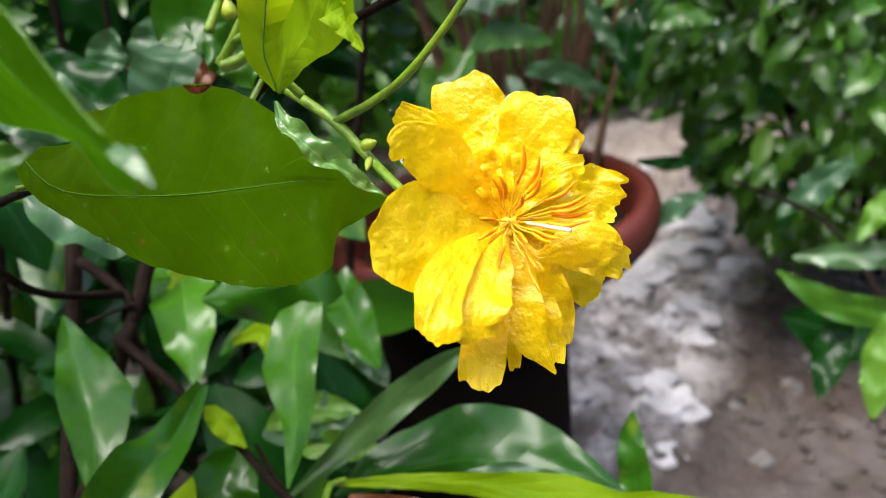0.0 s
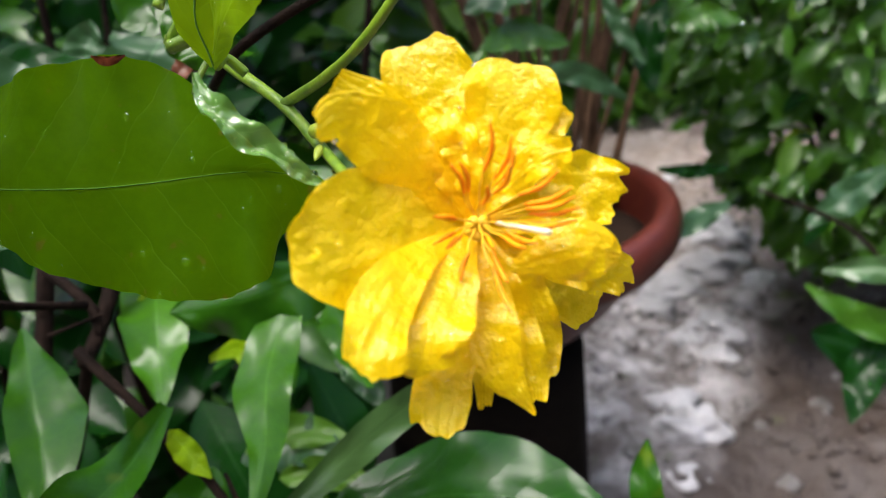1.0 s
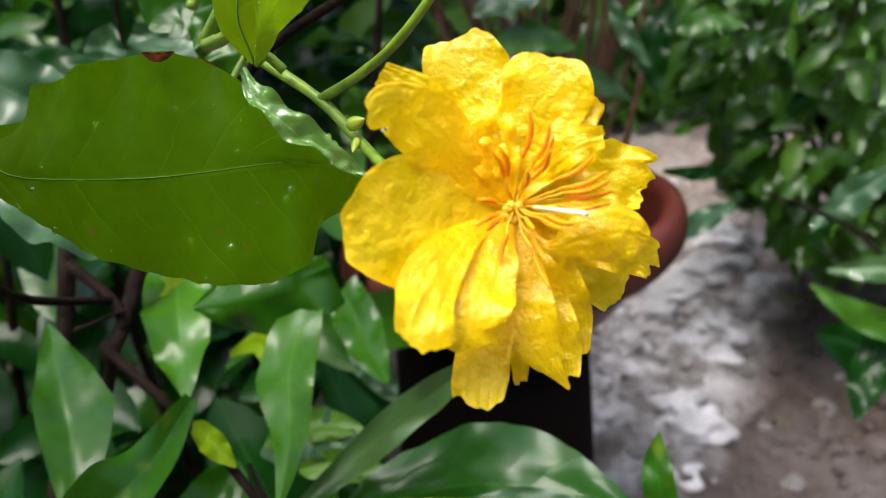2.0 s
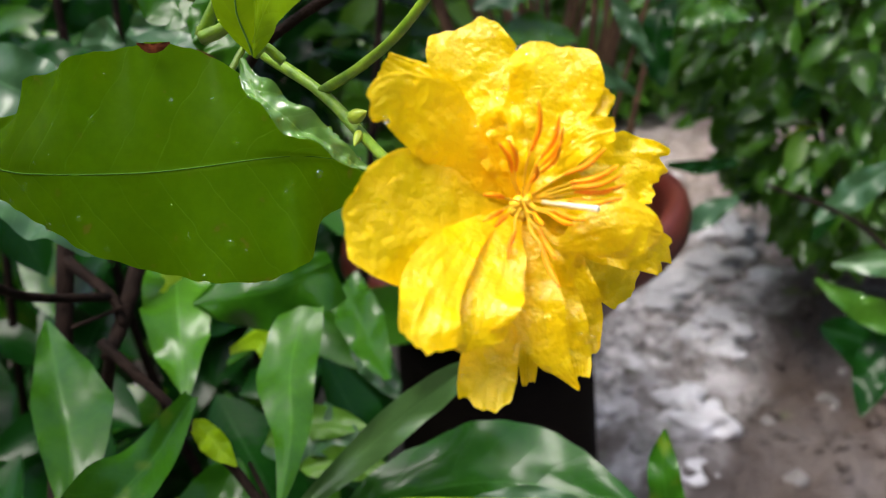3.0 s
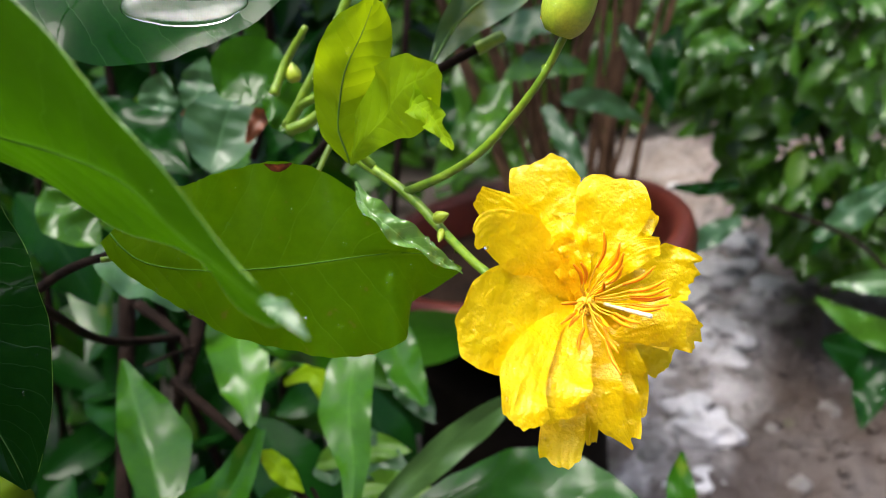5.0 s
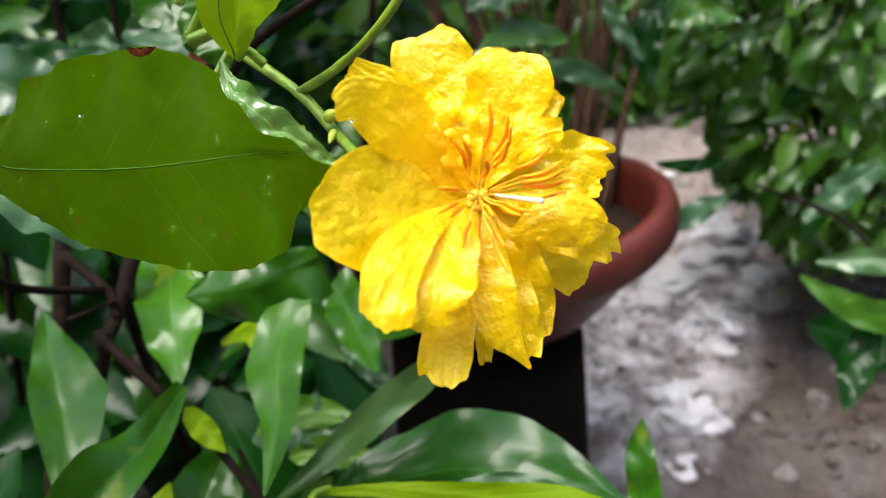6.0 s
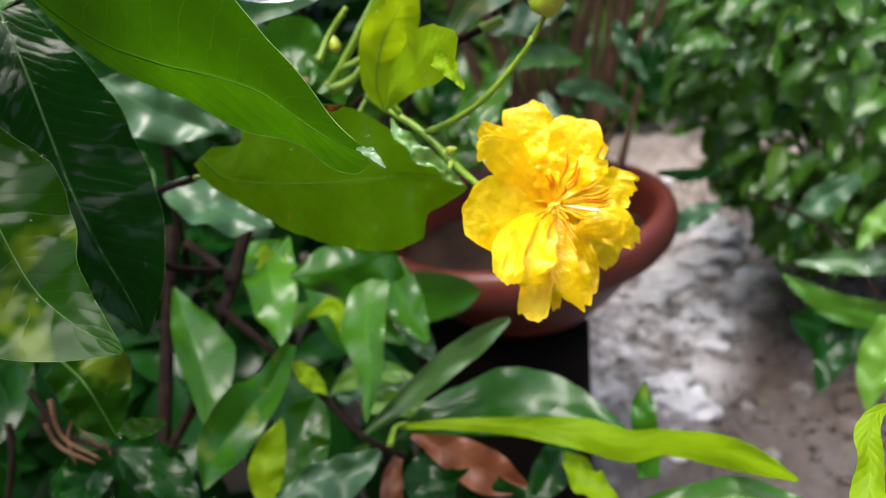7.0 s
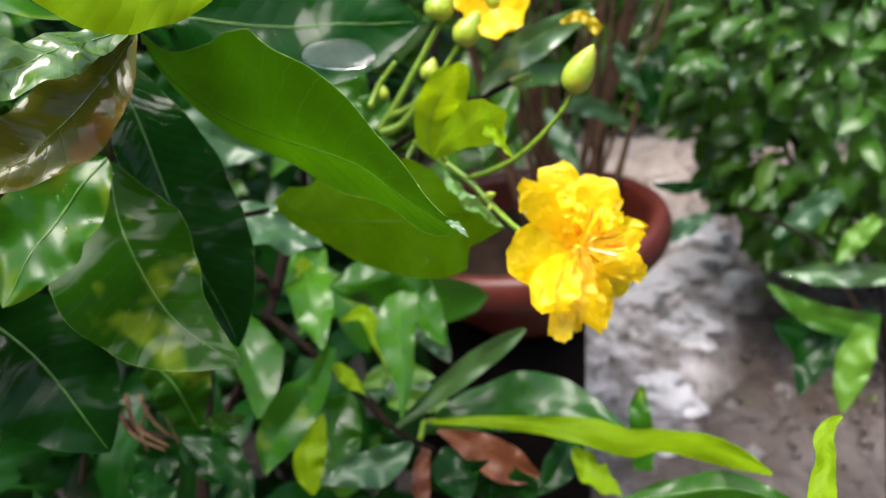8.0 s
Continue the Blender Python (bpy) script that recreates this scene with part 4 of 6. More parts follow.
leaf("leaf", shrub, [(-0.1696, 0.0663, 0.4521), (-0.1529, 0.0608, 0.4483), (-0.1400, 0.0533, 0.4409), (-0.1328, 0.0450, 0.4331)], (0.087, -0.574, 0.814), (0.0009, 0.0031, 0.0054, 0.0076, 0.0072, 0.0068, 0.0060, 0.0034, 0.0009), (0.0009, 0.0034, 0.0060, 0.0084, 0.0081, 0.0077, 0.0067, 0.0038, 0.0009), LEAF_DARK, seed=134)
leaf("leaf", shrub, [(-0.0273, 0.0992, 0.4371), (-0.0113, 0.1001, 0.4410), (0.0063, 0.0995, 0.4417), (0.0235, 0.0964, 0.4371)], (-0.032, -0.568, 0.823), (0.0006, 0.0017, 0.0027, 0.0034, 0.0037, 0.0040, 0.0031, 0.0018, 0.0006), (0.0006, 0.0020, 0.0033, 0.0042, 0.0045, 0.0048, 0.0037, 0.0021, 0.0006), LEAF_SILVER, seed=135, label='pale wet fold of the humped leaf')

# ---- twigs, stalks and buds ----
stem("twig", shrub, [(-0.1875, 0.0588, 0.4807), (-0.1830, 0.0533, 0.4679), (-0.1682, 0.0506, 0.4593)], 0.0011, 0.00066, CANE, sides=7, rings=10)
stem("twig", shrub, [(-0.1812, 0.0591, 0.4801), (-0.1762, 0.0551, 0.4706), (-0.1668, 0.0523, 0.4628)], 0.0009, 0.00054, CANE, sides=7, rings=10)
stem("twig", shrub, [(-0.1894, 0.0548, 0.4725), (-0.1835, 0.0515, 0.4641), (-0.1702, 0.0498, 0.4580)], 0.001, 0.00060, CANE, sides=7, rings=10)
stem("twig", shrub, [(-0.1777, 0.0573, 0.4756), (-0.1806, 0.0529, 0.4667), (-0.1775, 0.0490, 0.4577)], 0.0007, 0.00042, CANE, sides=7, rings=10)
stem("twig", shrub, [(-0.1721, 0.0572, 0.4743), (-0.1683, 0.0549, 0.4686), (-0.1638, 0.0511, 0.4596)], 0.0006, 0.00036, CANE, sides=7, rings=10)
stem("flower_stalk", shrub, [(-0.0575, 0.0689, 0.5915), (-0.0483, 0.0550, 0.5903), (-0.0365, 0.0432, 0.5860), (-0.0276, 0.0328, 0.5803), (-0.0191, 0.0192, 0.5776), (-0.0094, 0.0082, 0.5755)], 0.00125, 0.00090, STEM, bumps=0.0002)
stem("bud_stalk", shrub, [(-0.0365, 0.0433, 0.5861), (-0.0269, 0.0359, 0.5921), (-0.0176, 0.0294, 0.5999), (-0.0071, 0.0252, 0.6127), (-0.0013, 0.0227, 0.6230)], 0.00100, 0.00071, STEM)
stem("bud_stalk", shrub, [(-0.0726, 0.0844, 0.5903), (-0.0656, 0.0830, 0.5931), (-0.0603, 0.0837, 0.5985), (-0.0580, 0.0850, 0.6031)], 0.00180, 0.00110, STEM)
stem("bud_stalk", shrub, [(-0.0736, 0.0865, 0.5904), (-0.0656, 0.0873, 0.6026), (-0.0553, 0.0909, 0.6201), (-0.0480, 0.0921, 0.6333)], 0.00158, 0.00108, STEM)
stem("bud_stalk", shrub, [(-0.0692, 0.0865, 0.5966), (-0.0609, 0.0846, 0.6006), (-0.0547, 0.0849, 0.6072), (-0.0533, 0.0849, 0.6116)], 0.00134, 0.00087, STEM)
stem("bud_stalk", shrub, [(-0.0546, 0.0830, 0.6054), (-0.0461, 0.0847, 0.6170), (-0.0405, 0.0837, 0.6257)], 0.00131, 0.00085, STEM)
stem("bud_stalk", shrub, [(-0.0784, 0.0950, 0.5978), (-0.0746, 0.0992, 0.6060), (-0.0676, 0.0986, 0.6152)], 0.00137, 0.00090, STEM)
stem("twig", shrub, [(-0.0913, 0.1357, 0.5568), (-0.0700, 0.1034, 0.5783), (-0.0604, 0.0950, 0.5871), (-0.0453, 0.0971, 0.5959), (-0.0293, 0.0994, 0.6026), (-0.0144, 0.1025, 0.6087)], 0.00134, 0.00131, BARK)
stem("twig_tip", shrub, [(-0.0214, 0.1000, 0.6059), (-0.0139, 0.1021, 0.6090)], 0.00193, 0.00159, STEM)
stem("petiole", shrub, [(-0.0575, 0.0687, 0.5912), (-0.0657, 0.0574, 0.5801), (-0.0849, 0.0445, 0.5754), (-0.1033, 0.0288, 0.5788)], 0.00073, 0.00066, STEM)
stem("petiole", shrub, [(-0.0481, 0.0438, 0.5935), (-0.0469, 0.0465, 0.5943), (-0.0440, 0.0475, 0.5912)], 0.00099, 0.00100, STEM)
stem("twig", shrub, [(-0.1517, 0.0681, 0.5499), (-0.1303, 0.0596, 0.5629), (-0.1113, 0.0489, 0.5715)], 0.00143, 0.00103, BARK)
stem("twig", shrub, [(-0.1935, 0.0973, 0.5263), (-0.1517, 0.0681, 0.5499), (-0.1592, 0.1154, 0.5099), (-0.1483, 0.1515, 0.4897)], 0.00146, 0.00153, BARK)
stem("branch", shrub, [(-0.1381, 0.1876, 0.5186), (-0.1415, 0.1678, 0.4999), (-0.1449, 0.1479, 0.4811), (-0.1458, 0.1341, 0.4751)], 0.00382, 0.00243, BARK)
stem("branch", shrub, [(-0.1692, 0.1644, 0.4988), (-0.1483, 0.1515, 0.4897), (-0.1437, 0.1457, 0.4807)], 0.00235, 0.00171, BARK)
stem("branch", shrub, [(-0.1475, 0.1361, 0.4799), (-0.1222, 0.1201, 0.4678), (-0.0960, 0.1006, 0.4577), (-0.0739, 0.0804, 0.4495), (-0.0544, 0.0701, 0.4466)], 0.00205, 0.00112, BARK)
stem("branch", shrub, [(-0.1964, 0.2119, 0.4881), (-0.1990, 0.1917, 0.4437), (-0.1980, 0.1560, 0.3885), (-0.1976, 0.1154, 0.3228), (-0.2108, 0.0729, 0.1824)], 0.00374, 0.00440, BARK)
stem("branch", shrub, [(-0.1436, 0.1364, 0.4797), (-0.1761, 0.1591, 0.4150), (-0.1951, 0.1537, 0.3829)], 0.00205, 0.00258, BARK)
stem("twig", shrub, [(-0.0739, 0.0806, 0.4499), (-0.0838, 0.0959, 0.4495), (-0.0907, 0.1068, 0.4507)], 0.00099, 0.00071, BARK)
stem("twig", shrub, [(-0.0614, 0.0738, 0.4491), (-0.0609, 0.0868, 0.4486), (-0.0569, 0.0920, 0.4469)], 0.00135, 0.00094, STEM)
stem("twig", shrub, [(-0.2169, 0.0892, 0.4647), (-0.2064, 0.0841, 0.4511), (-0.1958, 0.0796, 0.4386)], 0.00138, 0.00103, BARK)
stem("twig", shrub, [(-0.2194, 0.0748, 0.4578), (-0.2179, 0.0692, 0.4450), (-0.2198, 0.0614, 0.4281)], 0.00150, 0.00134, BARK)
stem("twig", shrub, [(-0.2180, 0.0930, 0.4491), (-0.2010, 0.0899, 0.4381), (-0.1744, 0.0818, 0.4387), (-0.1585, 0.1005, 0.4276)], 0.00159, 0.00091, BARK)
stem("twig", shrub, [(-0.1629, 0.1459, 0.4807), (-0.1400, 0.1465, 0.4891)], 0.00076, 0.00057, BARK)
stem("petiole", shrub, [(-0.1050, -0.0517, 0.6561), (-0.1191, -0.0113, 0.6506), (-0.1355, 0.0433, 0.6403)], 0.00076, 0.00095, STEM)
stem("petiole", shrub, [(-0.1048, -0.0521, 0.6551), (-0.1107, -0.0385, 0.6499), (-0.1115, -0.0338, 0.6483)], 0.00101, 0.00084, BARK)
stem("twig", shrub, [(-0.1313, -0.0175, 0.6633), (-0.1099, -0.0415, 0.6552), (-0.1095, -0.0146, 0.6654), (-0.1117, 0.0631, 0.6904), (-0.1136, 0.1898, 0.6779), (-0.1228, 0.2562, 0.5843), (-0.1402, 0.2518, 0.5303)], 0.00084, 0.00199, BARK)
bud("bud", shrub, (-0.0030, 0.0211, 0.6230), (0.0034, 0.0207, 0.6372), 0.0046)
bud("bud", shrub, (-0.0405, 0.0834, 0.6251), (-0.0335, 0.0852, 0.6372), 0.0049)
bud("bud", shrub, (-0.0535, 0.0847, 0.6112), (-0.0509, 0.0855, 0.6197), 0.0037)
bud("bud", shrub, (-0.0502, 0.0917, 0.6328), (-0.0462, 0.0943, 0.6449), 0.0056)
bud("bud", shrub, (-0.0729, 0.0988, 0.6002), (-0.0732, 0.0991, 0.6060), 0.0022)
bud("bud", shrub, (-0.0295, 0.0329, 0.5834), (-0.0261, 0.0317, 0.5850), 0.0013)
bud("bud", shrub, (-0.0279, 0.0321, 0.5813), (-0.0285, 0.0290, 0.5796), 0.0008)
bud("bud", shrub, (-0.0516, 0.0432, 0.5820), (-0.0529, 0.0402, 0.5807), 0.0015)

# ---- the open blossom ----
HEART = Vector((0.0000, 0.0051, 0.5775))
petal("petal", flower, [(-0.0005, 0.0046, 0.5778), (-0.0029, 0.0068, 0.5853), (-0.0053, 0.0101, 0.5929), (-0.0065, 0.0127, 0.5981), (-0.0070, 0.0149, 0.6016)], (0.051, -0.911, 0.410), (0.0010, 0.0024, 0.0038, 0.0050, 0.0060, 0.0070, 0.0068, 0.0065, 0.0058), (0.0010, 0.0022, 0.0035, 0.0046, 0.0056, 0.0065, 0.0069, 0.0068, 0.0051), PETAL, seed=51)
petal("petal", flower, [(0.0001, 0.0036, 0.5782), (0.0023, 0.0057, 0.5855), (0.0046, 0.0084, 0.5925), (0.0057, 0.0104, 0.5964), (0.0063, 0.0120, 0.5988)], (0.041, -0.929, 0.367), (0.0010, 0.0018, 0.0026, 0.0035, 0.0046, 0.0056, 0.0064, 0.0070, 0.0053), (0.0010, 0.0019, 0.0029, 0.0040, 0.0052, 0.0065, 0.0071, 0.0072, 0.0045), PETAL, seed=52)
petal("petal", flower, [(0.0004, 0.0055, 0.5778), (0.0049, 0.0077, 0.5856), (0.0091, 0.0102, 0.5914), (0.0112, 0.0107, 0.5939)], (-0.005, -0.950, 0.312), (0.0008, 0.0013, 0.0017, 0.0022, 0.0027, 0.0034, 0.0041, 0.0043, 0.0035), (0.0008, 0.0013, 0.0017, 0.0022, 0.0027, 0.0036, 0.0045, 0.0049, 0.0044), PETAL, seed=53)
petal("petal", flower, [(-0.0013, 0.0061, 0.5772), (-0.0080, 0.0063, 0.5866), (-0.0139, 0.0068, 0.5943), (-0.0183, 0.0062, 0.5987)], (0.233, -0.955, 0.185), (0.0008, 0.0018, 0.0027, 0.0037, 0.0044, 0.0049, 0.0055, 0.0040, 0.0022), (0.0008, 0.0018, 0.0027, 0.0037, 0.0042, 0.0044, 0.0046, 0.0033, 0.0017), PETAL, seed=54)
petal("petal", flower, [(-0.0015, 0.0041, 0.5781), (-0.0062, 0.0027, 0.5853), (-0.0115, -0.0002, 0.5922), (-0.0160, -0.0030, 0.5960), (-0.0190, -0.0068, 0.5956)], (0.529, -0.849, 0.002), (0.0008, 0.0025, 0.0041, 0.0050, 0.0054, 0.0057, 0.0047, 0.0036, 0.0023), (0.0008, 0.0021, 0.0035, 0.0044, 0.0050, 0.0054, 0.0039, 0.0025, 0.0016), PETAL, seed=55, cup=-0.12)
petal("petal", flower, [(-0.0016, 0.0046, 0.5770), (-0.0095, -0.0013, 0.5790), (-0.0162, -0.0081, 0.5802), (-0.0203, -0.0131, 0.5811), (-0.0224, -0.0150, 0.5816)], (0.678, -0.628, 0.381), (0.0008, 0.0031, 0.0053, 0.0073, 0.0083, 0.0093, 0.0088, 0.0073, 0.0046), (0.0010, 0.0038, 0.0065, 0.0087, 0.0091, 0.0095, 0.0088, 0.0073, 0.0046), PETAL, seed=56)
petal("petal", flower, [(-0.0016, 0.0032, 0.5767), (-0.0070, -0.0049, 0.5767), (-0.0107, -0.0137, 0.5747), (-0.0127, -0.0194, 0.5723), (-0.0135, -0.0225, 0.5699)], (0.485, -0.425, 0.764), (0.0007, 0.0012, 0.0018, 0.0024, 0.0030, 0.0036, 0.0041, 0.0047, 0.0061), (0.0007, 0.0014, 0.0022, 0.0030, 0.0039, 0.0047, 0.0041, 0.0031, 0.0023), PETAL, seed=57)
petal("petal", flower, [(-0.0007, 0.0028, 0.5768), (-0.0037, -0.0050, 0.5741), (-0.0055, -0.0117, 0.5709), (-0.0060, -0.0144, 0.5678), (-0.0059, -0.0149, 0.5649)], (0.210, -0.587, 0.782), (0.0008, 0.0020, 0.0031, 0.0043, 0.0049, 0.0056, 0.0055, 0.0044, 0.0041), (0.0008, 0.0018, 0.0028, 0.0039, 0.0045, 0.0051, 0.0052, 0.0045, 0.0041), PETAL, seed=58)
petal("petal", flower, [(-0.0009, 0.0054, 0.5752), (-0.0032, -0.0020, 0.5653), (-0.0049, -0.0080, 0.5597), (-0.0055, -0.0109, 0.5569), (-0.0058, -0.0133, 0.5544)], (0.112, -0.754, 0.647), (0.0007, 0.0015, 0.0024, 0.0032, 0.0037, 0.0037, 0.0039, 0.0044, 0.0037), (0.0007, 0.0015, 0.0024, 0.0032, 0.0037, 0.0039, 0.0041, 0.0044, 0.0037), PETAL, seed=59)
petal("petal", flower, [(-0.0001, 0.0062, 0.5748), (-0.0001, 0.0004, 0.5638), (0.0003, -0.0038, 0.5567), (0.0002, -0.0057, 0.5533)], (0.049, -0.874, 0.483), (0.0004, 0.0008, 0.0012, 0.0016, 0.0020, 0.0020, 0.0019, 0.0016, 0.0010), (0.0004, 0.0008, 0.0012, 0.0016, 0.0020, 0.0019, 0.0018, 0.0015, 0.0010), PETAL, seed=60)
petal("petal", flower, [(0.0000, 0.0030, 0.5763), (0.0009, -0.0019, 0.5705), (0.0025, -0.0059, 0.5646), (0.0046, -0.0076, 0.5592), (0.0073, -0.0081, 0.5542)], (0.041, -0.888, 0.458), (0.0008, 0.0020, 0.0033, 0.0036, 0.0036, 0.0030, 0.0020, 0.0011, 0.0002), (0.0008, 0.0020, 0.0033, 0.0039, 0.0042, 0.0042, 0.0038, 0.0023, 0.0003), PETAL, seed=61)
petal("petal", flower, [(0.0008, 0.0044, 0.5756), (0.0038, 0.0010, 0.5680), (0.0060, -0.0024, 0.5615), (0.0074, -0.0045, 0.5570), (0.0078, -0.0060, 0.5540)], (0.029, -0.897, 0.442), (0.0007, 0.0014, 0.0022, 0.0029, 0.0030, 0.0031, 0.0027, 0.0022, 0.0013), (0.0007, 0.0014, 0.0022, 0.0029, 0.0029, 0.0029, 0.0025, 0.0019, 0.0011), PETAL, seed=62, ruffle=0.0011, waves=3)
petal("petal", flower, [(0.0011, 0.0058, 0.5750), (0.0054, 0.0043, 0.5671), (0.0090, 0.0030, 0.5600), (0.0104, 0.0007, 0.5543)], (0.096, -0.956, 0.278), (0.0007, 0.0018, 0.0030, 0.0041, 0.0038, 0.0034, 0.0029, 0.0020, 0.0010), (0.0007, 0.0015, 0.0024, 0.0033, 0.0035, 0.0037, 0.0036, 0.0025, 0.0013), PETAL, seed=63, ruffle=0.0011, waves=3)
petal("petal", flower, [(0.0011, 0.0069, 0.5749), (0.0068, 0.0095, 0.5683), (0.0129, 0.0121, 0.5623), (0.0171, 0.0142, 0.5571)], (0.445, -0.895, 0.032), (0.0007, 0.0019, 0.0032, 0.0044, 0.0046, 0.0048, 0.0049, 0.0045, 0.0042), (0.0007, 0.0019, 0.0032, 0.0043, 0.0044, 0.0044, 0.0044, 0.0040, 0.0037), PETAL, seed=64)
petal("petal", flower, [(0.0014, 0.0021, 0.5766), (0.0048, -0.0012, 0.5734), (0.0091, -0.0028, 0.5751), (0.0137, -0.0025, 0.5758), (0.0177, -0.0004, 0.5747), (0.0203, 0.0013, 0.5732)], (0.040, -0.909, 0.415), (0.0004, 0.0005, 0.0008, 0.0025, 0.0039, 0.0049, 0.0046, 0.0036, 0.0011), (0.0004, 0.0005, 0.0007, 0.0021, 0.0033, 0.0041, 0.0041, 0.0035, 0.0013), PETAL, seed=65, cup=-0.3)
petal("petal", flower, [(0.0013, 0.0060, 0.5753), (0.0094, 0.0080, 0.5709), (0.0171, 0.0092, 0.5681), (0.0207, 0.0109, 0.5657), (0.0230, 0.0126, 0.5627)], (0.404, -0.886, 0.227), (0.0007, 0.0016, 0.0026, 0.0034, 0.0036, 0.0038, 0.0035, 0.0027, 0.0009), (0.0007, 0.0016, 0.0026, 0.0035, 0.0038, 0.0042, 0.0039, 0.0032, 0.0020), PETAL, seed=66, ruffle=0.002, waves=3, ragged=0.12)
petal("petal", flower, [(0.0008, 0.0056, 0.5773), (0.0071, 0.0061, 0.5791), (0.0137, 0.0074, 0.5801), (0.0178, 0.0079, 0.5797), (0.0201, 0.0081, 0.5786)], (0.093, -0.916, 0.390), (0.0008, 0.0024, 0.0040, 0.0051, 0.0056, 0.0060, 0.0059, 0.0054, 0.0046), (0.0008, 0.0022, 0.0037, 0.0047, 0.0051, 0.0056, 0.0059, 0.0061, 0.0053), PETAL, seed=67, ruffle=0.0016, waves=3.5, ragged=0.12)
petal("petal", flower, [(0.0006, 0.0038, 0.5790), (0.0052, 0.0049, 0.5840), (0.0096, 0.0048, 0.5874), (0.0135, 0.0048, 0.5882)], (-0.122, -0.956, 0.267), (0.0005, 0.0008, 0.0011, 0.0013, 0.0016, 0.0019, 0.0022, 0.0017, 0.0013), (0.0005, 0.0012, 0.0018, 0.0025, 0.0028, 0.0028, 0.0028, 0.0024, 0.0019), PETAL, seed=68)
petal("petal", flower, [(-0.0009, 0.0037, 0.5786), (-0.0031, 0.0035, 0.5853), (-0.0052, 0.0043, 0.5905), (-0.0068, 0.0057, 0.5939)], (0.143, -0.973, 0.179), (0.0005, 0.0012, 0.0018, 0.0025, 0.0030, 0.0034, 0.0037, 0.0031, 0.0024), (0.0005, 0.0012, 0.0018, 0.0025, 0.0029, 0.0031, 0.0033, 0.0028, 0.0022), PETAL, seed=69, ruffle=0.0008, waves=3, crumple=0.0005)
petal("petal", flower, [(-0.0004, 0.0038, 0.5788), (-0.0011, 0.0042, 0.5854), (-0.0021, 0.0051, 0.5901), (-0.0027, 0.0066, 0.5936)], (0.085, -0.977, 0.196), (0.0005, 0.0010, 0.0016, 0.0021, 0.0025, 0.0028, 0.0030, 0.0022, 0.0014), (0.0005, 0.0010, 0.0016, 0.0021, 0.0025, 0.0026, 0.0028, 0.0022, 0.0016), PETAL, seed=70, ruffle=0.0008, waves=3, crumple=0.0005)

stamen((0.0005, 0.0021, 0.5805), (0.0017, -0.0028, 0.5884), (0.0027, -0.0035, 0.5946))
stamen((0.0008, 0.0020, 0.5803), (0.0032, -0.0031, 0.5874), (0.0053, -0.0041, 0.5928))
stamen((0.0009, 0.0019, 0.5801), (0.0034, -0.0039, 0.5867), (0.0057, -0.0057, 0.5916))
stamen((-0.0001, 0.0017, 0.5800), (-0.0006, -0.0041, 0.5859), (-0.0013, -0.0059, 0.5902))
stamen((-0.0002, 0.0017, 0.5799), (-0.0012, -0.0038, 0.5856), (-0.0025, -0.0052, 0.5896))
stamen((0.0008, 0.0018, 0.5799), (0.0031, -0.0054, 0.5860), (0.0052, -0.0084, 0.5904))
stamen((0.0004, 0.0016, 0.5796), (0.0014, -0.0057, 0.5845), (0.0022, -0.0088, 0.5878))
stamen((0.0016, 0.0018, 0.5797), (0.0065, -0.0029, 0.5846), (0.0112, -0.0035, 0.5878))
stamen((0.0018, 0.0017, 0.5795), (0.0073, -0.0038, 0.5836), (0.0127, -0.0052, 0.5860))
stamen((0.0018, 0.0016, 0.5793), (0.0075, -0.0045, 0.5831), (0.0130, -0.0067, 0.5853))
stamen((0.0019, 0.0016, 0.5791), (0.0078, -0.0043, 0.5823), (0.0135, -0.0062, 0.5837))
stamen((0.0018, 0.0015, 0.5789), (0.0076, -0.0043, 0.5812), (0.0132, -0.0060, 0.5818))
stamen((0.0007, 0.0008, 0.5776), (0.0028, -0.0078, 0.5758), (0.0047, -0.0123, 0.5722))
stamen((0.0007, 0.0010, 0.5781), (0.0026, -0.0069, 0.5777), (0.0043, -0.0108, 0.5756))
stamen((0.0010, 0.0012, 0.5786), (0.0039, -0.0068, 0.5802), (0.0066, -0.0107, 0.5802))
stamen((0.0012, 0.0013, 0.5786), (0.0047, -0.0061, 0.5803), (0.0081, -0.0094, 0.5803))
stamen((-0.0005, 0.0013, 0.5791), (-0.0025, -0.0054, 0.5823), (-0.0047, -0.0081, 0.5837))
stamen((-0.0005, 0.0011, 0.5787), (-0.0027, -0.0057, 0.5803), (-0.0050, -0.0086, 0.5802))
stamen((-0.0003, 0.0011, 0.5787), (-0.0018, -0.0049, 0.5795), (-0.0035, -0.0069, 0.5787))
stamen((-0.0001, 0.0009, 0.5781), (-0.0009, -0.0049, 0.5768), (-0.0020, -0.0067, 0.5738))
stamen((0.0005, 0.0012, 0.5786), (0.0018, -0.0065, 0.5801), (0.0028, -0.0101, 0.5800))
stamen((0.0017, 0.0014, 0.5789), (0.0067, -0.0058, 0.5816), (0.0116, -0.0090, 0.5827))
stem("style", flower, [(0.0030, -0.0013, 0.5798), (0.0063, -0.0060, 0.5810), (0.0096, -0.0106, 0.5822)], 0.0003, 0.0004, STYLE, label="pale cream style")

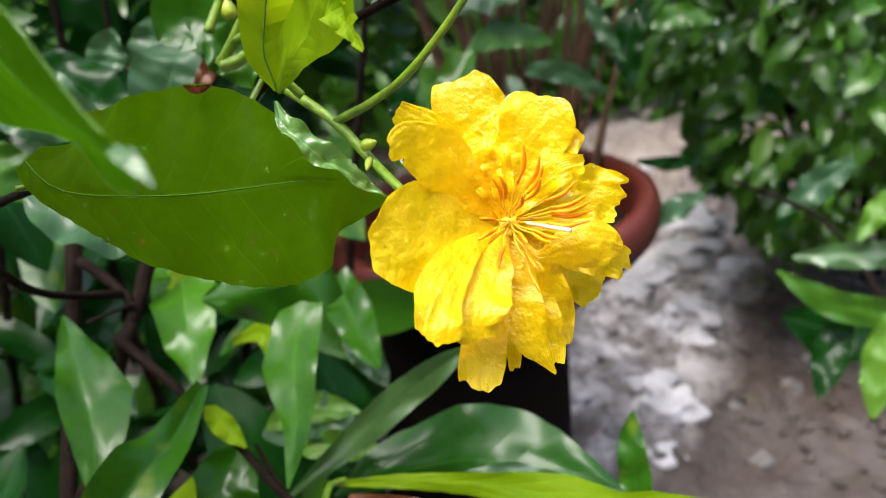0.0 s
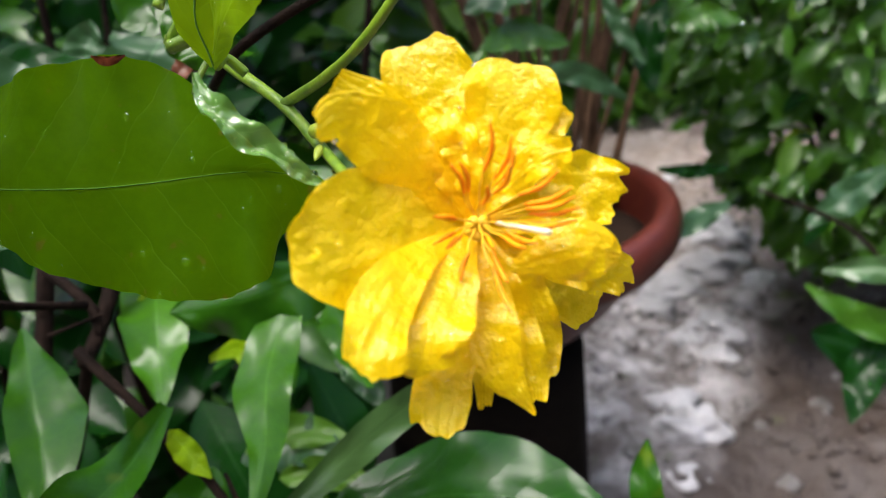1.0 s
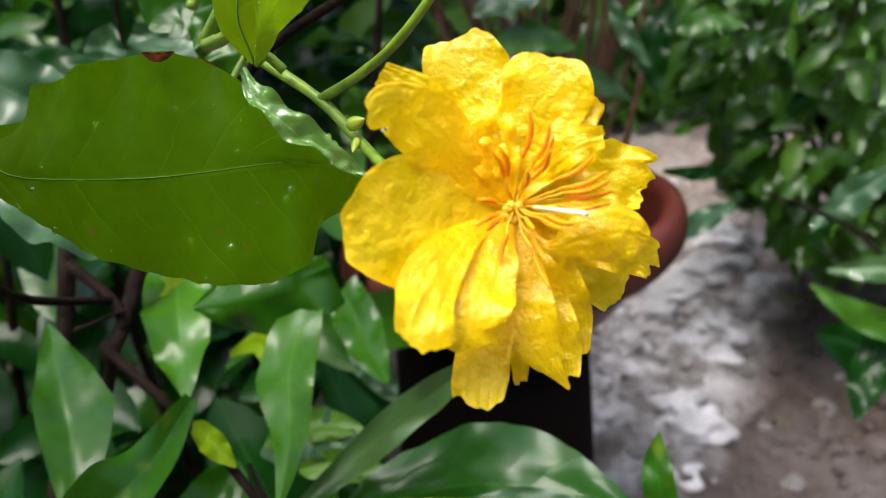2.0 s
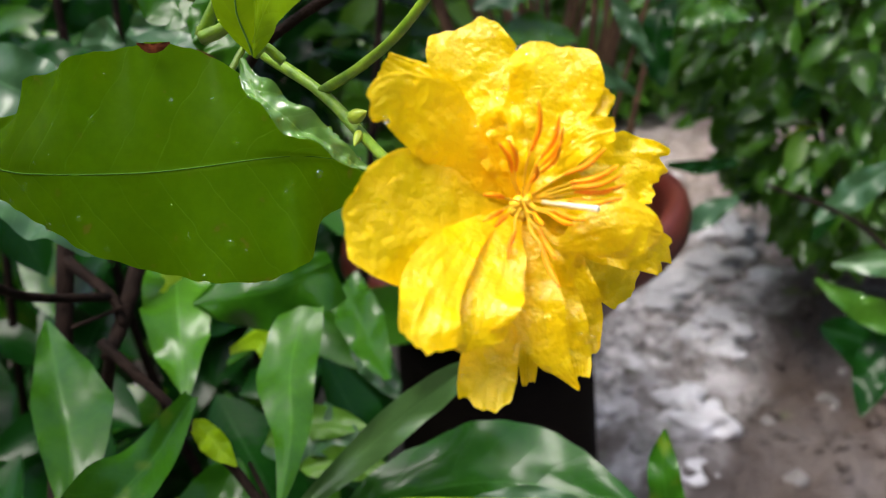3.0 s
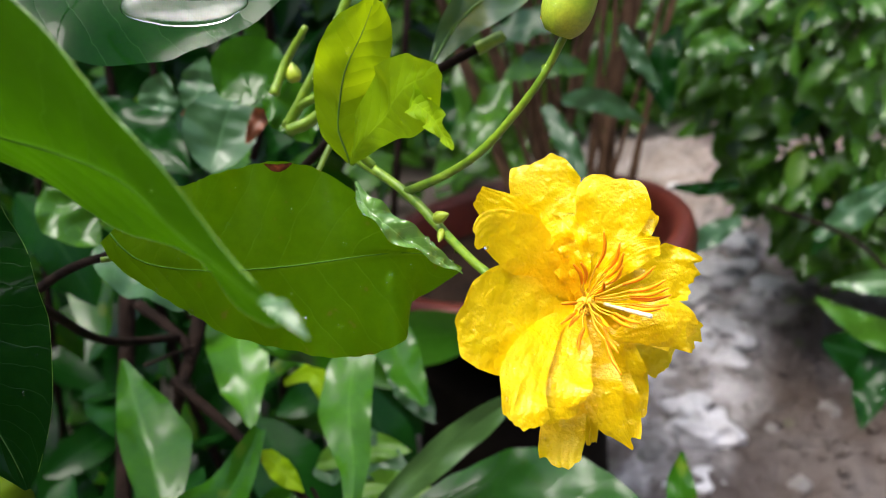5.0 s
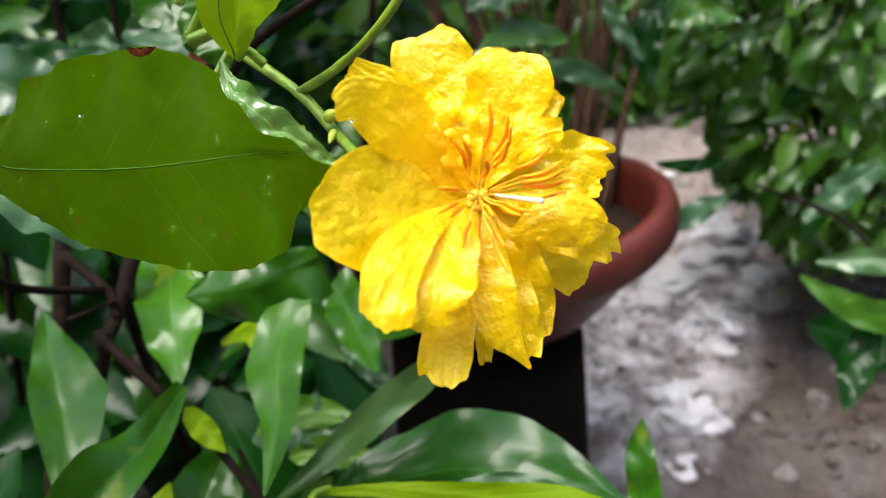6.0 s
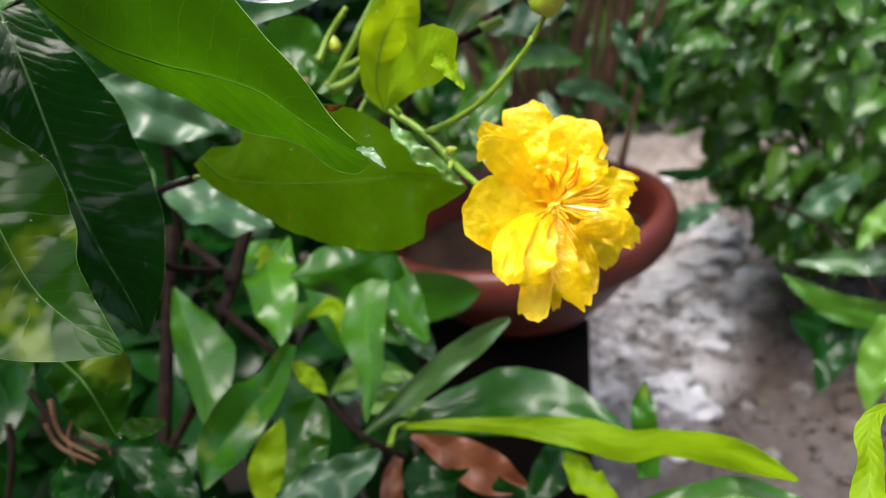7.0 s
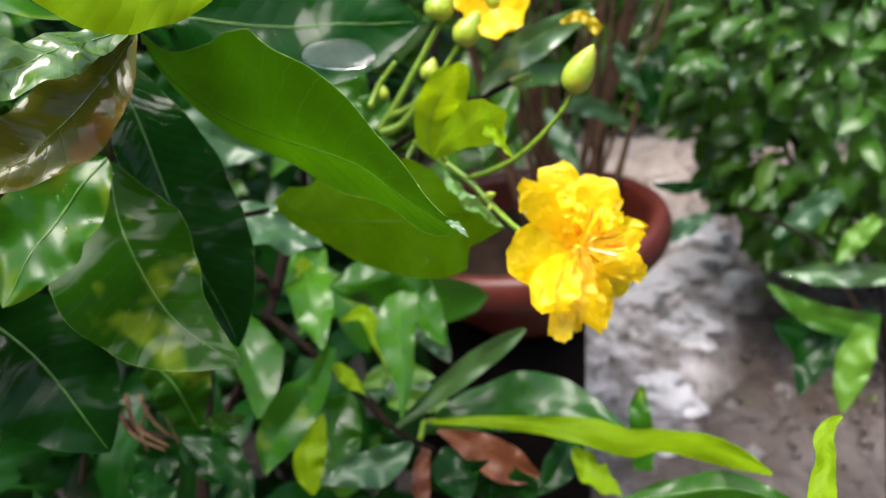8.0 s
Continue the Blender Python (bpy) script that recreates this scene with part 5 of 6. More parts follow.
# ---- a second blossom, half hidden behind the leaves ----
HEART_B = Vector((-0.0285, 0.0888, 0.6392))
petal("petal", blossom, [(-0.0286, 0.0929, 0.6386), (-0.0229, 0.0875, 0.6352), (-0.0173, 0.0831, 0.6318)], (-0.4196, -0.7887, 0.4493), 0.0068, 0.0068, PETAL, seed=80, tip=0.35, cup=0.2, nu=14, nv=8)
petal("petal", blossom, [(-0.0286, 0.0929, 0.6386), (-0.0276, 0.0860, 0.6329), (-0.0266, 0.0771, 0.6279)], (-0.0780, -0.5650, 0.8214), 0.0063, 0.0063, PETAL, seed=81, tip=0.35, cup=0.2, nu=14, nv=8)
petal("petal", blossom, [(-0.0286, 0.0929, 0.6386), (-0.0340, 0.0868, 0.6360), (-0.0392, 0.0818, 0.6333)], (0.5356, -0.7198, 0.4416), 0.0063, 0.0063, PETAL, seed=82, tip=0.35, cup=0.2, nu=14, nv=8)
petal("petal", blossom, [(-0.0286, 0.0929, 0.6386), (-0.0361, 0.0893, 0.6418), (-0.0437, 0.0899, 0.6444)], (0.2271, -0.9709, 0.0765), 0.0068, 0.0068, PETAL, seed=83, tip=0.35, cup=0.2, nu=14, nv=8)
petal("petal", blossom, [(-0.0286, 0.0929, 0.6386), (-0.0309, 0.0915, 0.6455), (-0.0333, 0.0963, 0.6515)], (-0.0111, -0.9687, 0.2478), 0.0068, 0.0068, PETAL, seed=84, tip=0.35, cup=0.2, nu=14, nv=8)
petal("petal", blossom, [(-0.0286, 0.0929, 0.6386), (-0.0246, 0.0916, 0.6444), (-0.0206, 0.0964, 0.6493)], (0.0920, -0.9656, 0.2431), 0.0068, 0.0068, PETAL, seed=85, tip=0.35, cup=0.2, nu=14, nv=8)
petal("petal", blossom, [(-0.0286, 0.0929, 0.6386), (-0.0214, 0.0898, 0.6400), (-0.0142, 0.0908, 0.6407)], (-0.1641, -0.9785, 0.1253), 0.0059, 0.0059, PETAL, seed=86, tip=0.35, cup=0.2, nu=14, nv=8)

# ---- leaves that reach in from the bush beside the path ----
side_bush = thing("side_bush", (0.42, 0.46, 0.0), "bush with rounded wet leaves reaching over the rubble", "bush")
leaf("leaf", side_bush, [(0.2136, 0.4451, 0.3517), (0.2362, 0.4428, 0.3538), (0.2628, 0.4391, 0.3546), (0.3040, 0.4343, 0.3571)], (-0.132, -0.889, 0.438), (0.0013, 0.0048, 0.0083, 0.0095, 0.0107, 0.0105, 0.0094, 0.0084, 0.0073), (0.0013, 0.0052, 0.0091, 0.0100, 0.0108, 0.0105, 0.0094, 0.0084, 0.0073), LEAF_SHEEN, rib=0.0009, cup=0.15, ruffle=0.002, seed=91)
leaf("leaf", side_bush, [(0.2017, 0.4410, 0.3438), (0.2229, 0.4313, 0.3307), (0.2500, 0.4240, 0.3196), (0.2957, 0.4249, 0.3114)], (-0.034, -0.932, 0.362), (0.0013, 0.0047, 0.0081, 0.0099, 0.0117, 0.0121, 0.0115, 0.0109, 0.0104), (0.0013, 0.0049, 0.0085, 0.0102, 0.0118, 0.0121, 0.0115, 0.0109, 0.0104), LEAF_BUSH, rib=0.0009, cup=0.15, ruffle=0.002, seed=92)
leaf("leaf", side_bush, [(0.2558, 0.4397, 0.3073), (0.2443, 0.4239, 0.2886), (0.2344, 0.4087, 0.2728), (0.2271, 0.3956, 0.2591)], (-0.242, -0.640, 0.729), (0.0060, 0.0086, 0.0112, 0.0138, 0.0131, 0.0123, 0.0104, 0.0058, 0.0012), (0.0060, 0.0083, 0.0107, 0.0130, 0.0123, 0.0115, 0.0097, 0.0055, 0.0012), LEAF_DARK, rib=0.0009, cup=0.15, ruffle=0.002, seed=93)
leaf("leaf", side_bush, [(0.2687, 0.3880, 0.3323), (0.2579, 0.3741, 0.3050), (0.2521, 0.3641, 0.2842), (0.2489, 0.3572, 0.2696)], (-0.394, -0.770, 0.503), (0.0077, 0.0099, 0.0121, 0.0142, 0.0143, 0.0117, 0.0090, 0.0052, 0.0012), (0.0077, 0.0101, 0.0125, 0.0149, 0.0152, 0.0129, 0.0105, 0.0061, 0.0012), LEAF_BUSH_BRIGHT, rib=0.0009, cup=0.15, ruffle=0.002, seed=94)
leaf("leaf", side_bush, [(0.3079, 0.5865, 0.3740), (0.2749, 0.5750, 0.3560), (0.2410, 0.5628, 0.3368)], (-0.023, -0.824, 0.567), (0.0059, 0.0087, 0.0114, 0.0142, 0.0165, 0.0131, 0.0097, 0.0063, 0.0030), (0.0049, 0.0077, 0.0105, 0.0132, 0.0155, 0.0124, 0.0092, 0.0061, 0.0030), LEAF_SILVER, rib=0.0009, cup=0.15, ruffle=0.002, seed=95)
leaf("leaf", side_bush, [(0.2847, 0.4443, 0.4053), (0.2639, 0.4345, 0.3886), (0.2504, 0.4255, 0.3721)], (-0.182, -0.763, 0.620), (0.0064, 0.0073, 0.0082, 0.0091, 0.0100, 0.0089, 0.0063, 0.0038, 0.0012), (0.0056, 0.0066, 0.0076, 0.0086, 0.0096, 0.0086, 0.0061, 0.0036, 0.0012), LEAF_BUSH_BRIGHT, rib=0.0009, cup=0.15, ruffle=0.002, seed=96)
leaf("leaf", side_bush, [(0.3263, 0.4940, 0.2866), (0.2765, 0.4797, 0.2663), (0.2246, 0.4817, 0.2824)], (0.0794, -0.8412, 0.5348), 0.0249, 0.0219, LEAF_DARK, tip=0.6, rib=0.0009, cup=0.15, ruffle=0.002, seed=97)
leaf("leaf", side_bush, [(0.1765, 0.5622, 0.3582), (0.1488, 0.5491, 0.3504), (0.1157, 0.5275, 0.3380)], (0.241, -0.768, 0.593), (0.0029, 0.0054, 0.0080, 0.0105, 0.0104, 0.0082, 0.0059, 0.0037, 0.0014), (0.0029, 0.0056, 0.0082, 0.0109, 0.0108, 0.0085, 0.0061, 0.0038, 0.0014), LEAF_SILVER, rib=0.0009, cup=0.15, ruffle=0.002, seed=98)
leaf("leaf", side_bush, [(0.1806, 0.5934, 0.3797), (0.1486, 0.5810, 0.3802), (0.1191, 0.5726, 0.3869)], (0.338, -0.886, 0.317), (0.0025, 0.0037, 0.0049, 0.0060, 0.0072, 0.0062, 0.0046, 0.0030, 0.0015), (0.0025, 0.0037, 0.0049, 0.0060, 0.0072, 0.0062, 0.0046, 0.0030, 0.0015), LEAF_DARK, rib=0.0009, cup=0.15, ruffle=0.002, seed=99)
stem("branch", side_bush, [(0.3284, 0.3380, 0.0129), (0.3125, 0.4179, 0.2431), (0.3040, 0.4351, 0.3077), (0.2912, 0.4493, 0.3667)], 0.00287, 0.00181, BARK)
stem("branch", side_bush, [(0.3128, 0.4294, 0.2685), (0.2785, 0.5423, 0.3314), (0.2070, 0.5913, 0.3586)], 0.00232, 0.00163, BARK)

# ---- receptacles, blemishes ----
for turn in range(9):
    ring = Vector((math.cos(turn * 2.4), -0.5, math.sin(turn * 2.4))) * 0.0011 * (turn > 0)
    knob("carpel", flower, HEART + Vector((0, -0.0022, 0)) + ring, 0.00085, FILAMENT, seed=turn)
knob("calyx", flower, HEART + Vector((0, 0.004, 0)), 0.004, BUD, (1, 0.8, 1))
knob("calyx", blossom, HEART_B + Vector((0, 0.004, 0)), 0.0035, BUD, (1, 0.8, 1))


# ---- leaves by the hundred ----
def small_leaf(seed, wide, tip):
    verts, faces, uvs, _, _ = blade_mesh([(0, 0, 0), (0, 0.5, 0.06), (0, 1, -0.08)], (0, 0, 1), wide, wide, 0.5, tip, 0.65, 0.22, 0.03, 2.0, 0.0, 0.0, seed, 8, 4)
    return np.array(verts), faces, uvs


FORMS = [small_leaf(n, w, p) for n, (w, p) in enumerate([(0.19, 0.7), (0.23, 0.8), (0.15, 1.0), (0.21, 0.6)])]
SHARED = {}


def shared_mesh(form, material):
    key = (form, material.name)
    if key not in SHARED:
        verts, faces, uvs = FORMS[form]
        data = bpy.data.meshes.new("leaf")
        data.from_pydata([tuple(v) for v in verts], [], faces)
        layer = data.uv_layers.new(name="UVMap")
        for loop in data.loops:
            layer.data[loop.index].uv = uvs[loop.vertex_index]
        data.materials.append(material)
        data.polygons.foreach_set("use_smooth", [True] * len(data.polygons))
        SHARED[key] = data
    return SHARED[key]


def attitude(at, normal, heading, size):
    """A leaf's pose: its blade faces the normal and points along the heading."""
    n = Vector(normal).normalized()
    y = (Vector(heading) - n * Vector(heading).dot(n)).normalized()
    x = y.cross(n)
    m = Matrix((x, y, n)).transposed().to_4x4()
    return Matrix.Translation(at) @ m @ Matrix.Diagonal((size, size, size, 1))


def leaf_at(parent, at, normal, heading, size, material, form):
    ob = new("leaf", shared_mesh(form, material))
    ob.parent = parent
    ob.matrix_basis = Matrix.Translation(-ORIGIN[parent.name]) @ attitude(at, normal, heading, size)


def rand_dir(rng):
    v = Vector((rng.gauss(0, 1), rng.gauss(0, 1), rng.gauss(0, 1)))
    return v.normalized()


def leaf_mass(name, spots, material, label, category):
    """Leaves past counting, joined in one mesh."""
    verts, faces, uvs = [], [], []
    for m, form in spots:
        v, f, uv = FORMS[form]
        start = len(verts)
        t = np.array(m)
        verts.extend(map(tuple, v @ t[:3, :3].T + t[:3, 3]))
        faces.extend(tuple(i + start for i in q) for q in f)
        uvs.extend(uv)
    data = bpy.data.meshes.new(name)
    data.from_pydata(verts, [], faces)
    layer = data.uv_layers.new(name="UVMap")
    index = np.zeros(len(data.loops), dtype=np.int32)
    data.loops.foreach_get("vertex_index", index)
    layer.data.foreach_set("uv", np.array(uvs)[index].ravel())
    data.materials.append(material)
    data.polygons.foreach_set("use_smooth", [True] * len(data.polygons))
    return tagged(new(name, data), label, category, kind="stuff")


# the shrub's own leaves further in, behind the blossom
rng = random.Random(5)
count = 0
while count < 170:
    at = Vector((rng.uniform(-0.75, -0.08), rng.uniform(0.30, 0.85), rng.uniform(0.18, 0.62)))
    if at.x > -0.13 - 0.25 * (at.y - 0.4):
        continue
    normal = Vector((0.1, -0.5, 0.8)) + rand_dir(rng) * 0.7
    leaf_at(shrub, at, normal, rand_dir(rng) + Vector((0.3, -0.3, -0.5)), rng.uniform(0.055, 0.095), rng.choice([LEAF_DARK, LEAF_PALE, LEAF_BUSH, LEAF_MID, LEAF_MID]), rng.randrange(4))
    count += 1
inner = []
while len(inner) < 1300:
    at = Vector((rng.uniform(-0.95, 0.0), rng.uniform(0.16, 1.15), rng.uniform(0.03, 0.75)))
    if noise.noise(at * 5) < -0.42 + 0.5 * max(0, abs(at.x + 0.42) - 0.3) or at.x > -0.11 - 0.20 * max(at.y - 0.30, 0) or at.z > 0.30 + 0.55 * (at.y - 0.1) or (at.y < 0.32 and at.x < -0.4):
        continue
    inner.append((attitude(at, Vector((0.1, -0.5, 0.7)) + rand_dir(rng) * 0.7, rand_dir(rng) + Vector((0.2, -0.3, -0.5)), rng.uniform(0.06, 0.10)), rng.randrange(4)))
# the near-black leaf colour puts the shade between the outer leaves into the material
leaf_mass("inner_leaves", inner, LEAF_DARK, "inner leaves of the flowering shrub, coloured near-black for its deep shade", "leaves")
for k in range(9):
    foot = Vector((-0.16 - 0.05 * k + rng.uniform(-0.03, 0.03), 0.35 + 0.05 * (k % 4), 0.0))
    top = foot + Vector((rng.uniform(-0.1, 0.12), rng.uniform(-0.05, 0.1), rng.uniform(0.5, 0.65)))
    bend = (foot + top) / 2 + rand_dir(rng) * 0.04
    stem("branch", shrub, [foot, bend, top], 0.00432, 0.00216, BARK)

# ---- ground, stones ----
def ground_height(x, y):
    return 0.018 * noise.noise(Vector((x * 2.2, y * 2.2, 0.3))) + 0.010 * noise.noise(Vector((x * 9, y * 9, 1.3)))


gx = np.r_[-400, -60, -12, -5, np.linspace(-2.5, 2.5, 90), 5, 12, 60, 400]
gy = np.r_[-400, -60, -12, -4, np.linspace(-1.5, 3.5, 90), 6, 12, 60, 400]
gv = [(x, y, ground_height(x, y) if abs(x) < 3 and abs(y) < 4 else 0.0) for y in gy for x in gx]
nx = len(gx)
gf = [(j * nx + i, j * nx + i + 1, (j + 1) * nx + i + 1, (j + 1) * nx + i) for j in range(len(gy) - 1) for i in range(nx - 1)]
ground = mesh_part("ground", gv, gf, GROUND)
tagged(ground, "damp brown earth strewn with pale rubble", "ground", kind="structure")


def mound(x, y):
    """The rubble's top: low heap with broken, stepped lumps."""
    rim = min(1.0, max(0.0, min(x + 0.12, 1.25 - x, y - 0.42, 2.15 - y) / 0.25))
    p = Vector((x, y, 0))
    lump = 0.024 * noise.noise(p * 6) + 0.026 * noise.noise(p * 15 + Vector((3, 0, 0))) + 0.012 * abs(noise.noise(p * 34)) + 0.006 * noise.noise(p * 70)
    return ground_height(x, y) - 0.008 + (0.045 + lump) * rim


rx, ry = np.linspace(-0.12, 1.25, 190), np.linspace(0.42, 2.15, 220)
rv = [(x, y, mound(x, y)) for y in ry for x in rx]
rf = [(j * 190 + i, j * 190 + i + 1, (j + 1) * 190 + i + 1, (j + 1) * 190 + i) for j in range(219) for i in range(189)]
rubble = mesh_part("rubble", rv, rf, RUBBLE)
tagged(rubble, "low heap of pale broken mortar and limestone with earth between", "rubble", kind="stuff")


def stone_form(seed, detail):
    bm = bmesh.new()
    bmesh.ops.create_icosphere(bm, subdivisions=detail, radius=1)
    for v in bm.verts:
        d = v.co.copy()
        v.co *= 1 + 0.6 * noise.noise(d * 1.3 + Vector((seed * 5.1, 0, 0))) + 0.34 * noise.noise(d * 3.1 + Vector((0, seed * 3.3, 0)))
        v.co.z *= 0.62
    verts = np.array([tuple(v.co) for v in bm.verts])
    faces = [tuple(v.index for v in f.verts) for f in bm.faces]
    bm.free()
    return verts, faces


STONES = [stone_form(n, 2) for n in range(5)]
PEBBLES = [stone_form(n + 9, 1) for n in range(5)]
stone_data = []
for n, (verts, faces) in enumerate(STONES):
    for mat in (STONE, STONE_WHITE):
        data = bpy.data.meshes.new("stone")
        data.from_pydata([tuple(v) for v in verts], [], faces)
        data.materials.append(mat)
        stone_data.append(data)
rng = random.Random(11)
for k in range(60):
    x, y = rng.uniform(0.05, 0.75), rng.uniform(0.6, 1.75)
    size = rng.uniform(0.006, 0.016) * (1.0 if rng.random() < 0.8 else 1.5)
    form = rng.randrange(len(stone_data))
    ob = new("stone", stone_data[form - form % 2 if x - 0.6 * y > -0.34 else form])
    ob.parent = ground
    ob.location = (x, y, mound(x, y))
    ob.rotation_euler = (rng.uniform(-0.4, 0.4), rng.uniform(-0.4, 0.4), rng.uniform(0, 6.3))
    ob.scale = (size * rng.uniform(0.8, 1.3), size, size * rng.uniform(0.7, 1.1))
pv, pf = [], []
for k in range(5000):
    x, y = rng.uniform(-0.5, 1.1), rng.uniform(0.45, 2.2)
    if noise.noise(Vector((x * 4, y * 4, 7.7))) < -0.12:
        continue
    size = rng.uniform(0.003, 0.010)
    verts, faces = rng.choice(PEBBLES)
    turn = np.array(Euler((rng.uniform(-1, 1), rng.uniform(-1, 1), rng.uniform(0, 6.3))).to_matrix())
    start = len(pv)
    pv.extend(map(tuple, verts @ turn.T * size + np.array((x, y, mound(x, y) + size * 0.2))))
    pf.extend(tuple(i + start for i in f) for f in faces)
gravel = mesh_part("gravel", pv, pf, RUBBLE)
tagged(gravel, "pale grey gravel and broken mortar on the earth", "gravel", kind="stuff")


# ---- the pot on its plinth ----
def lathe(name, parent, profile, axis, material, sides=72, label="", wobble=0.0):
    verts, faces = [], []
    for r, z in profile:
        for j in range(sides):
            t = 2 * math.pi * j / sides
            g = r * (1 + wobble * noise.noise(Vector((math.cos(t), math.sin(t), z * 8))))
            verts.append((axis[0] + g * math.cos(t), axis[1] + g * math.sin(t), z))
    for k in range(len(profile) - 1):
        for j in range(sides):
            i = (j + 1) % sides
            faces.append((k * sides + j, k * sides + i, (k + 1) * sides + i, (k + 1) * sides + j))
    return mesh_part(name, verts, faces, material, parent, (axis[0], axis[1], profile[0][1]), label=label)


AXIS = (0.001, 0.545)
STAND = (-0.029, 0.545)
drum = thing("plant_stand", (*STAND, 0.0), "dark upturned pot standing on the earth under the red pot", "stand")
lathe("drum", drum, [(0.0, -0.01), (0.095, -0.01), (0.093, 0.06), (0.089, 0.16), (0.086, 0.238), (0.080, 0.246), (0.0, 0.246)], STAND, BLACK_PLASTIC, wobble=0.01)
lathe("rim_band", drum, [(0.096, 0.0), (0.101, 0.002), (0.101, 0.026), (0.094, 0.03)], STAND, BLACK_PLASTIC)
pot = thing("plant_pot", (*AXIS, 0.246), "round red-brown terracotta pot with a thick rolled rim", "pot")
lathe("body", pot, [(0.0, 0.247), (0.060, 0.247), (0.066, 0.250), (0.086, 0.268), (0.107, 0.292), (0.121, 0.311), (0.127, 0.320)], AXIS, TERRACOTTA, wobble=0.006)
lathe("rim", pot, [(0.126, 0.312), (0.136, 0.314), (0.142, 0.321), (0.1445, 0.335), (0.142, 0.346), (0.136, 0.351), (0.128, 0.349), (0.124, 0.341), (0.120, 0.318), (0.117, 0.308)], AXIS, TERRACOTTA, wobble=0.006)
lathe("soil", pot, [(0.122, 0.311), (0.08, 0.318), (0.04, 0.321), (0.0, 0.323)], AXIS, SOIL, wobble=0.03)
pot.location.z += 0.014
pot.rotation_euler = (0, radians(-7.0), 0)
bush = thing("potted_shrub", (*AXIS, 0.325), "brown canes with long leaves rising from the red pot", "shrub")
rng = random.Random(21)
for k in range(34):
    turn, far = rng.uniform(0, 6.3), rng.uniform(0.005, 0.05)
    foot = Vector((AXIS[0] + 0.035 + far * math.cos(turn), AXIS[1] + 0.035 + far * math.sin(turn), 0.314))
    top = foot + Vector((rng.uniform(-0.20, 0.17), rng.uniform(0.03, 0.25), rng.uniform(0.36, 0.5)))
    stem("cane", bush, [foot, (foot + top) / 2 + rand_dir(rng) * 0.028, top], rng.uniform(0.0016, 0.0042), 0.0014, CANE, sides=8, rings=8)
for k in range(80):
    at = Vector((rng.uniform(-0.28, 0.12), rng.uniform(0.66, 1.0), rng.uniform(0.46, 0.70)))
    leaf_at(bush, at, Vector((0, -0.5, 0.7)) + rand_dir(rng) * 0.6, rand_dir(rng) + Vector((0, -0.2, -0.6)), rng.uniform(0.06, 0.10), rng.choice([LEAF_BUSH, LEAF_PALE, LEAF_BUSH, LEAF_BUSH_BRIGHT, LEAF_DARK]), rng.randrange(4))

# leaf mass above view, added to shade the canes and the pot
crown = []
while len(crown) < 650:
    at = Vector((rng.uniform(-0.42, 0.34), rng.uniform(0.36, 1.0), rng.uniform(0.68, 1.2)))
    if noise.noise(at * 6) < -0.3 or (Vector((at.x + 0.22, at.y - 0.66, (at.z - 0.95) * 1.1)) * 4.2).length + 0.3 * noise.noise(at * 8) > 1.0:
        continue
    crown.append((attitude(at, Vector((0, -0.3, 0.9)) + rand_dir(rng) * 0.6, rand_dir(rng) + Vector((0, -0.2, -0.5)), rng.uniform(0.06, 0.10)), rng.randrange(4)))
leaf_mass("crown_leaves", crown, LEAF_BUSH, "unseen leafy crown added over the canes to shade them and the pot", "leaves")

# ---- the bush beyond the path ----
hedge = thing("garden_bush", (0.42, 0.95, 0.0), "dense green garden bush with small rounded wet leaves", "bush")
rng = random.Random(33)
middle, reach = Vector((0.45, 1.0, 0.47)), Vector((0.275, 0.32, 0.27))
near, rest = 0, []
while near < 300 or len(rest) < 3200:
    d = rand_dir(rng) * rng.uniform(0.55, 1.0) ** 0.5
    low = rng.random() < 0.16
    centre, span = (Vector((0.44, 0.90, 0.27)), Vector((0.17, 0.16, 0.09))) if low else (middle, reach)
    at = centre + Vector((d.x * span.x, d.y * span.y, d.z * span.z))
    at += d * 0.07 * noise.noise(at * 7) + Vector((1, 1, 1)) * 0.03 * noise.noise(at * 9)
    normal = d * 0.6 + Vector((-0.1, -0.4, 0.8)) + rand_dir(rng) * 0.55
    heading, size, form = d + rand_dir(rng) * 0.7 + Vector((0, 0, -0.3)), rng.uniform(0.024, 0.056), rng.randrange(4)
    if at.y < 0.95 and near < 300:
        leaf_at(hedge, at, normal, heading, size, rng.choice([LEAF_BUSH, LEAF_BUSH, LEAF_DARK, LEAF_BUSH_BRIGHT, LEAF_SILVER, LEAF_BUSH, LEAF_PLAIN, LEAF_SHEEN if rng.random() < 0.6 else LEAF_LIME]), form)
        near += 1
    elif len(rest) < 3200:
        rest.append((attitude(at, normal, heading, size), form))
bush_mass = leaf_mass("bush_leaves", rest, LEAF_BUSH, "inner leaves of the dense garden bush", "leaves")
for k in range(14):
    foot = Vector((0.55 + rng.uniform(-0.06, 0.06), 1.10 + rng.uniform(-0.06, 0.06), 0.0))
    d = rand_dir(rng)
    top = middle + Vector((d.x * reach.x, d.y * reach.y, abs(d.z) * reach.z)) * 0.7
    stem("branch", hedge, [foot, (foot + top) / 2 + Vector((0, 0, 0.04)), top], 0.006, 0.002, BARK, sides=7, rings=8)

